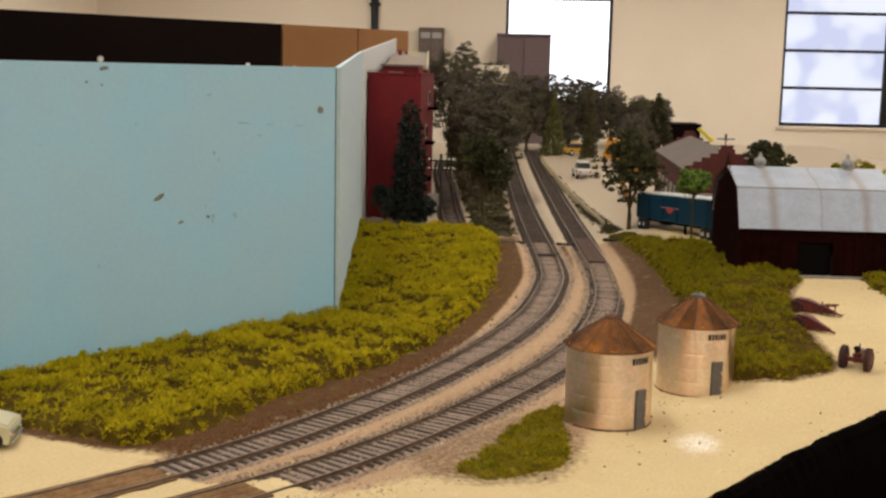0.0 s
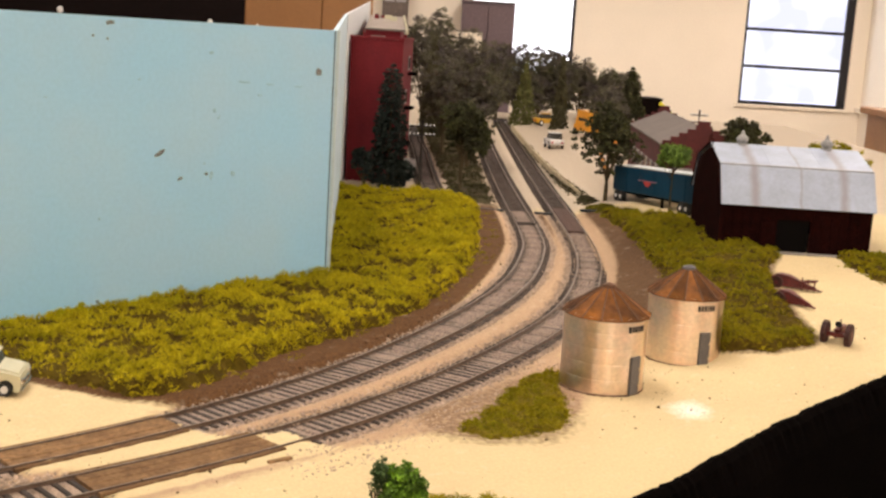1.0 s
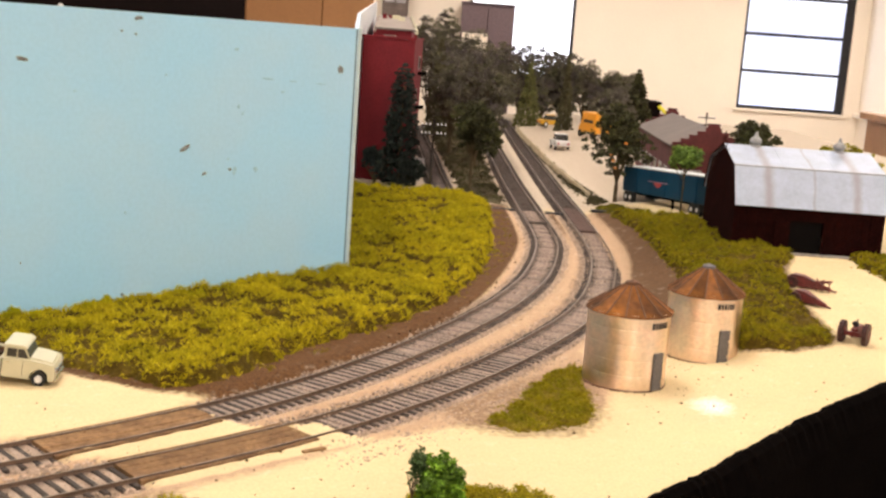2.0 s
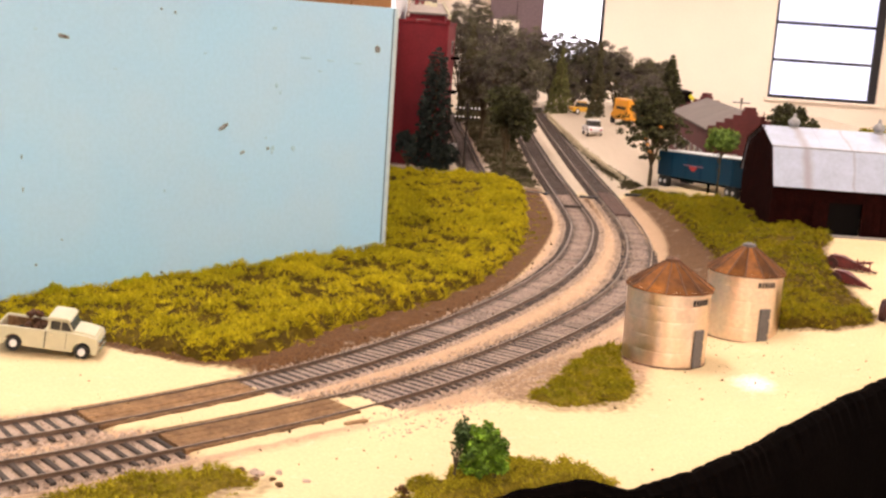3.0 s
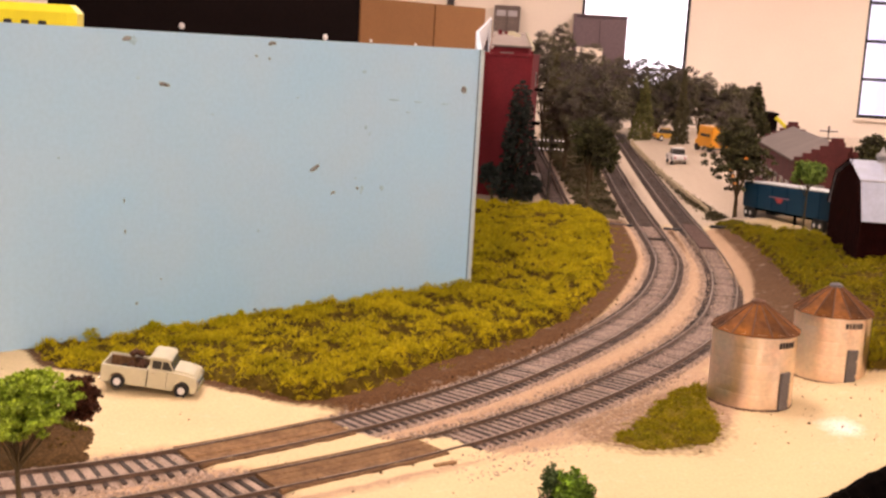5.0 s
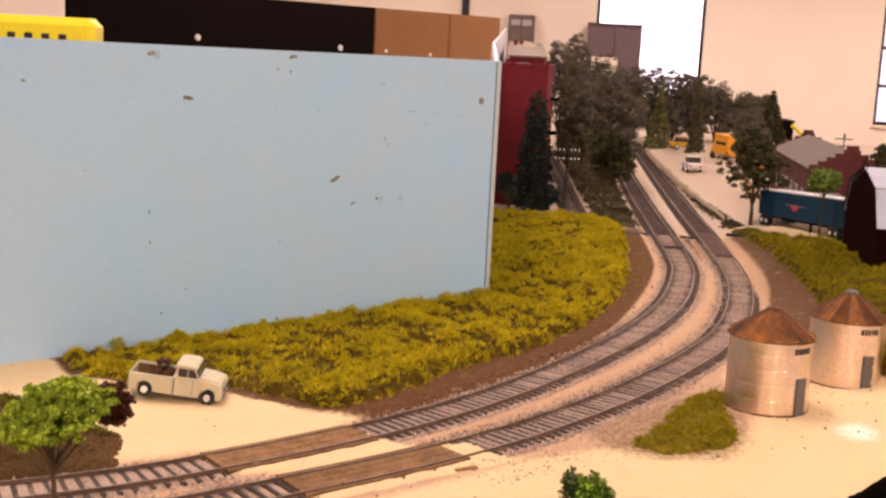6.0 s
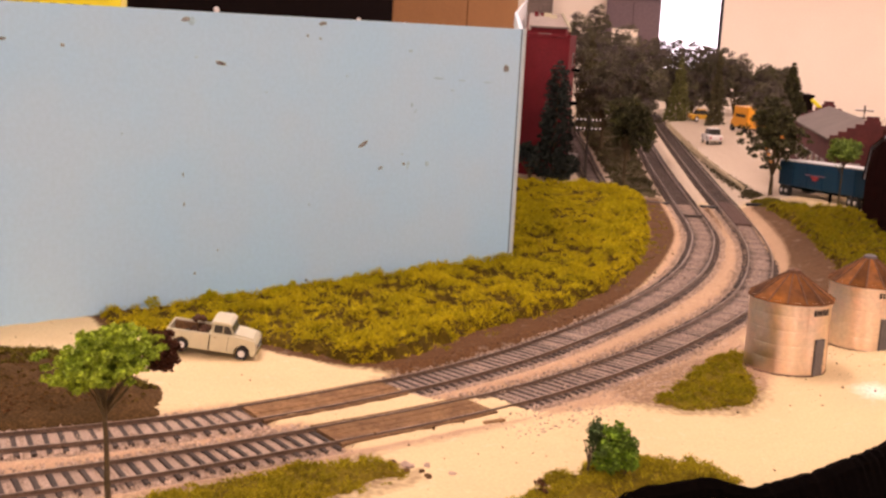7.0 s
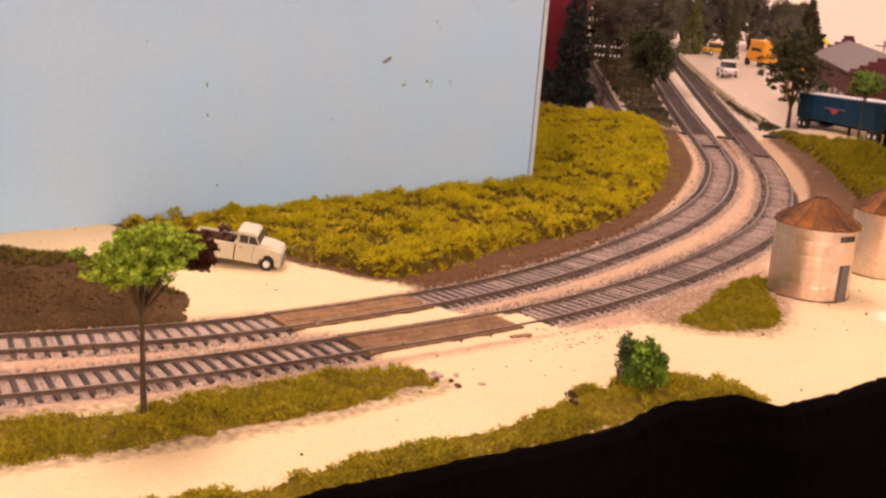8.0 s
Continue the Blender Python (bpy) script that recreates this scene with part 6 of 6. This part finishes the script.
def block(name, x0, x1, y0, y1, h, wall, label, rows=0, cols=0, roof=None):
    t = thing(name, x0, y0, -1, 0, label, "building", "far buildings")
    W, D = x1 - x0, y1 - y0
    part("outer_wall", boxed(0, W, 0, D, 0, h, 0.4), wall, t)
    part("roof", boxed(-1, W + 1, -1, D + 1, h + 0.1, h + 3, 0.3), roof or ROOF_GREY, t)
    for r in range(rows):
        for c in range(cols):
            w, g = W / cols, h * 0.42 / max(rows, 1)
            z = h * 0.56 + r * g
            win = part("window", boxed(w * (c + 0.2), w * (c + 0.8), -0.9, -0.1, z, z + g * 0.6), SIDE_GREY, t)
            part("pane", boxed(w * (c + 0.25), w * (c + 0.75), -1.3, -0.95, z + g * 0.06, z + g * 0.54), GLASS, win)
    return t


def red_annex():
    """A long low wing behind the tall building, its pale roof rising away."""
    t = thing("red_annex", -166, 1520, -1, 4, "long red annex with a pale sloping roof", "building", "far buildings")
    turn = Matrix.Rotation(radians(90), 4, "Z") @ Matrix.Diagonal((1, -1, 1, 1))
    part("outer_wall", prism(bmesh.new(), [(0, 0), (480, 0), (480, 190), (120, 171), (0, 163)], 0, 56, m=turn), RED_WALL, t)
    part("roof", prism(bmesh.new(), [(0, 163.2), (120, 171.2), (480, 190.2), (480, 192.4), (120, 173.4), (0, 165.4)], 1.5, 54.5, m=turn), PALE_ROOF, t, "pale dusty roof deck")
    part("parapet", prism(bmesh.new(), [(0, 163.2), (120, 171.2), (480, 190.2), (480, 195), (120, 176), (0, 168)], 54.6, 57.4, m=turn), CREAM, t, "cream roof edge")
    rng = np.random.default_rng(33)
    for k in range(5):
        x, y = 8 + 38 * rng.random(), 300 + 150 * rng.random()
        s, z = 3 + 4 * rng.random(), 171 + (y - 120) * 19 / 360
        part("rooftop_clutter", boxed(x - s, x + s, y - s, y + s, z, z + 5 + 6 * rng.random(), 0.4), (RED_WALL, CREAM, PALE_ROOF)[k % 3], t)
    return t


red_annex()
TAUPE = mat("taupe_metal", (0.15, 0.115, 0.10), 0.7, spread=0.2, fine=40, coarse=6, bump=0.1, bump_scale=100)
PANEL_GREY = mat("pale_grey_panel", (0.42, 0.40, 0.42), 0.6, spread=0.1, fine=40, coarse=6, bump=0.05, bump_scale=100)
fuse_box = thing("wall_box", -890, WALL_Y * 1000 - 130, 200, 0, "grey-brown metal box on the cream wall with two pale panels", "wall box")
part("housing", boxed(-137, 137, 0, 128, 0, 430, 6), TAUPE, fuse_box)
for x in (-112, 8):
    part("upper_panel", boxed(x, x + 104, -8, -1, 316, 378, 3), PANEL_GREY, fuse_box, "pale grey panel")
    part("lower_panel", boxed(x, x + 104, -8, -1, 60, 260, 3), TAUPE, fuse_box)
part("divider", boxed(-6, 6, -14, -1, 40, 400), TAUPE, fuse_box)
tall_cabinet = thing("tall_cabinet", 110, WALL_Y * 1000 - 420, FLOOR_Z * 1000, 0, "dark purple-brown cabinet standing before the bright window", "cabinet")
part("carcass", boxed(-280, 280, 20, 400, 0, 1600, 6), DARK_BRICK, tall_cabinet)
part("top_board", boxed(-286, 286, 0, 404, 1601, 1624, 4), DARK_BRICK, tall_cabinet)
for x in (-276, 4):
    leaf = part("cabinet_door", boxed(x, x + 272, 0, 18, 40, 1580, 3), DARK_BRICK, tall_cabinet)
    part("door_handle", boxed(x + (240 if x < 0 else 20), x + (252 if x < 0 else 32), -16, -1, 760, 880, 3), FRAME_BLACK, leaf)
block("cream_building", -60, -10, 2300, 2350, 176, WALL, "cream far building among the trees", 1, 2)


def warehouse():
    t = thing("warehouse", 171, 1200, 14, -1.5, "red brick warehouse with stepped gables and a grey roof", "warehouse")
    W, D, e, p = 80, 300, 55, 76
    part("side_wall", boxed(0, 3, 3, D - 3, 0, e), BRICK_RED, t)
    part("side_wall", boxed(W - 3, W, 3, D - 3, 0, e), BRICK_RED, t)
    for y0 in (0, D - 3):
        steps = [(0, 0), (W, 0)]
        n = 5
        ol = []
        for i in range(n):
            ol += [(W - i * W / (2 * n), e + 4 + (p - e) * i / n), (W - (i + 1) * W / (2 * n) if i < n - 1 else W / 2 + 6, e + 4 + (p - e) * i / n)]
        ol2 = [(W - x, z) for x, z in ol][::-1]
        outline = steps + ol + [(W / 2 + 6, p + 4), (W / 2 - 6, p + 4)] + ol2
        part("stepped_gable", prism(bmesh.new(), outline, y0, y0 + 3), BRICK_RED, t, "stepped red brick gable")
    for s in (0, 1):
        a, b = ((-2, e - 1), (W / 2, p - 3)) if s == 0 else ((W / 2, p - 3), (W + 2, e - 1))
        part("roof_slope", prism(bmesh.new(), [a, b, (b[0], b[1] + 1.6), (a[0], a[1] + 1.6)], 3.2, D - 3.2), ROOF_GREY, t, "grey felt roof slope")
    for k in range(6):
        w = part("window", boxed(-0.8, -0.05, 20 + 42 * k, 44 + 42 * k, 14, 32), SIDE_GREY, t)
        part("pane", boxed(-1.1, -0.85, 22 + 42 * k, 42 + 42 * k, 16, 30), GLASS, w)
    for k in range(2):
        w = part("window", boxed(12 + 34 * k, 32 + 34 * k, -0.8, -0.05, 14, 32), SIDE_GREY, t)
        part("pane", boxed(14 + 34 * k, 30 + 34 * k, -1.1, -0.85, 16, 30), GLASS, w)


warehouse()


# ---- poles, guard rail, road joint ----
def utility_pole(x, y, z, h, arms, label, rz=0, reach=13):
    t = thing("utility_pole", x, y, z - 0.5, rz, label, "utility pole", "utility poles")
    part("pole", tube(bmesh.new(), [(0, 0, 0), (0.2, 0, h * 0.5), (0.1, 0, h)], [1.9, 1.7, 1.4], 8), POLE_WOOD, t)
    for k in range(arms):
        za = h - 7 - 9 * k
        arm = part("cross_arm", boxed(-reach, reach, -1.6, -0.4, za, za + 1.4), POLE_WOOD, t)
        for i in np.array((-12, -8, -4, 4, 8, 12)) * reach / 13:
            part("insulator", cyl(bmesh.new(), 0.8, 0.6, za + 1.4, za + 3.2, 8, m=Matrix.Translation((i, -1, 0))), WHITE, arm, "white insulator")
    return t


utility_pole(-72, 1208, 0, 78, 2, "dark wooden utility pole with white insulators", 8)
utility_pole(266, 1515, gz(266, 1515) + 1, 90 - gz(266, 1515), 2, "far dark wooden utility pole above the roof", 0, 11)


def guard_rail():
    t = thing("guard_rail", 0, 0, 0, 0, "low weathered wooden guard rail along the road", "guard rail")
    line = spline([(98, 1262), (88, 1400), (78, 1588), (66, 1900), (56, 2250)], 14.0)
    for k, p in enumerate(line):
        part("post", boxed(p[0] - 1.2, p[0] + 1.2, p[1] - 1.2, p[1] + 1.2, -1, 8.4), GUARD, t)
    v, f = swept(line, [(-0.7, 4.8), (-0.7, 7.6), (0.7, 7.6), (0.7, 4.8)], np.zeros(len(line)))
    raw("rail_plank", v, f, GUARD, t)
    return t


guard_rail()


def joint():
    """The dark uneven gap between two layout modules."""
    for k, (x0, x1) in enumerate(((-14, 14), (44, 62), (88, 122))):
        t = thing("module_gap", (x0 + x1) / 2, 1144 - 2 * k, gz((x0 + x1) / 2, 1144) - 0.2, 0, "dark gap in the ground between layout modules", "gap", "module gaps", "structure")
        bm = bmesh.new()
        w = (x1 - x0) / 2
        n = 14
        a = [bm.verts.new((-w + 2 * w * i / n, -3.0 - 4.0 * math.sin(math.pi * i / n), 0.6)) for i in range(n + 1)]
        b = [bm.verts.new((w - 2 * w * i / n, 0.5 - 2.0 * math.sin(math.pi * i / n), 0.9)) for i in range(n + 1)]
        bm.faces.new(a + b)
        r = bmesh.ops.extrude_face_region(bm, geom=list(bm.faces))
        bmesh.ops.translate(bm, verts=[v for v in r["geom"] if isinstance(v, bmesh.types.BMVert)], vec=(0, 0, -2))
        bmesh.ops.recalc_face_normals(bm, faces=bm.faces)
        part("gap", bm, BAR_BLACK, t)
    t = thing("deck", 0, 0, 0, 0, "dark brown deck boards between the outer rails", "deck")
    seg = LINE_OUT[(LINE_OUT[:, 1] > 1035) & (LINE_OUT[:, 1] < 1180)]
    for lo, hi in ((-7.3, -0.1), (0.1, 7.3)):
        v, f = swept(seg, [(lo, -2.2), (lo, 0.3), (hi, 0.3), (hi, -2.2)], np.zeros(len(seg)))
        raw("board", v, f, DECK, t)
    g = thing("guard_timber", 34, 1066, 0, 4, "dark timber lying across the track", "timber")
    part("timber", boxed(-9.5, 7.5, -1.6, 1.6, -1.5, 0.9, 0.3), TIE, g)


DECK = mat("dark_deck_wood", (0.09, 0.047, 0.034), 0.85, spread=0.3, fine=500, coarse=90, bump=0.4)
joint()

# ---- beyond the layout ----
tool = thing("yellow_case", -993, 1700, 60, 8, "bright yellow plastic tool case with dark slots", "tool case")
part("shell", boxed(-150, 182, 0, 60, 0, 131, 12), TOOL_YELLOW, tool)
for k in range(7):
    part("slot", boxed(-30 + 26 * k, -16 + 26 * k, -1.2, 3, 96, 106, 2), BAR_BLACK, tool, "dark slot")
part("panel", prism(bmesh.new(), [(-150, 95), (20, 95), (-40, 118), (-150, 122)], -1.0, -0.1), TOOL_ORANGE, tool, "orange panel")
stand = thing("side_table", -990, 1730, FLOOR_Z * 1000, 8, "plain dark table behind the layout", "table")
part("tabletop", boxed(-300, 300, -150, 200, 1085, 1110, 3), BOARD_BLACK, stand)
for x in (-280, 280):
    for y in (-130, 180):
        part("leg", boxed(x - 18, x + 18, y - 18, y + 18, 0, 1085), BOARD_BLACK, stand)
crate = thing("black_crate", 1150, 8000, -400, 0, "black crate standing on a far table", "crate")
part("crate_body", boxed(-120, 114, 0, 300, 0, 240, 6), BOARD_BLACK, crate)
part("crate_rim", boxed(-126, 120, -6, 306, 236, 250, 3), BOARD_BLACK, crate)
strap = thing("yellow_strap", 1290, 7960, -215, 0, "bright yellow strap hanging off the crate", "strap")
part("band", boxed(-62, 62, -8, 8, -12, 12, 4, m=Matrix.Rotation(radians(40), 4, "Y")), TOOL_YELLOW, strap)
part("hook", boxed(50, 70, -10, 10, -17, 17, 4, m=Matrix.Rotation(radians(40), 4, "Y")), TOOL_YELLOW, strap)
ft = thing("far_table", 1150, 8150, FLOOR_Z * 1000, 0, "plain dark table at the far side of the room", "table")
part("tabletop", boxed(-240, 260, -250, 400, 625, 649, 3), BOARD_BLACK, ft)
for x in (-220, 240):
    for y in (-220, 370):
        part("leg", boxed(x - 20, x + 20, y - 20, y + 20, 0, 624), BOARD_BLACK, ft)

WOOD = mat("cabinet_wood", (0.36, 0.16, 0.045), 0.5, spread=0.12, fine=60, coarse=6, bump=0.05, bump_scale=120)
cab = thing("wooden_cabinet", 1760, 5000, FLOOR_Z * 1000, -4, "orange-brown wooden cabinet beside the side wall", "cabinet")
part("cabinet_top", boxed(-30, 830, -30, 480, 990, 1022, 4), WOOD, cab)
part("cabinet_body", boxed(0, 800, 0, 450, 640, 989, 3), WOOD, cab)
for k in range(2):
    d = part("drawer", boxed(20 + 390 * k, 390 + 390 * k, -16, -1, 670, 960, 4), WOOD, cab)
    part("drawer_knob", cyl(bmesh.new(), 14, 10, 0, 24, 14, m=pose(205 + 390 * k, -16, 815, 90, 0, 0)), FRAME_BLACK, d, "dark knob")
for x in (30, 770):
    for y in (30, 420):
        part("leg", boxed(x - 25, x + 25, y - 25, y + 25, 0, 639, 3), BOARD_BLACK, cab)

# ---- benchwork under the layout ----
bench = thing("layout_bench", 0, 0, FLOOR_Z * 1000, 0, "black wooden benchwork carrying the layout", "bench", "", "structure")
for a in ((-696, -676, 0, 2745), (676, 696, 1060, 2745), (-675, 675, 2725, 2745)):
    part("apron", boxed(*a, 920, 1040), BOARD_BLACK, bench)
for x, y in ((-650, 40), (-650, 1350), (-650, 2680), (650, 1120), (650, 1900), (650, 2680), (-60, 1350), (-120, 420)):
    part("leg", boxed(x - 30, x + 30, y - 30, y + 30, 0, 1036, 2), BOARD_BLACK, bench)
for y in (460, 1350, 2100, 2680):
    part("joist", boxed(-675, 0 if y < 1000 else 675, y - 20, y + 20, 960, 1036), BOARD_BLACK, bench)
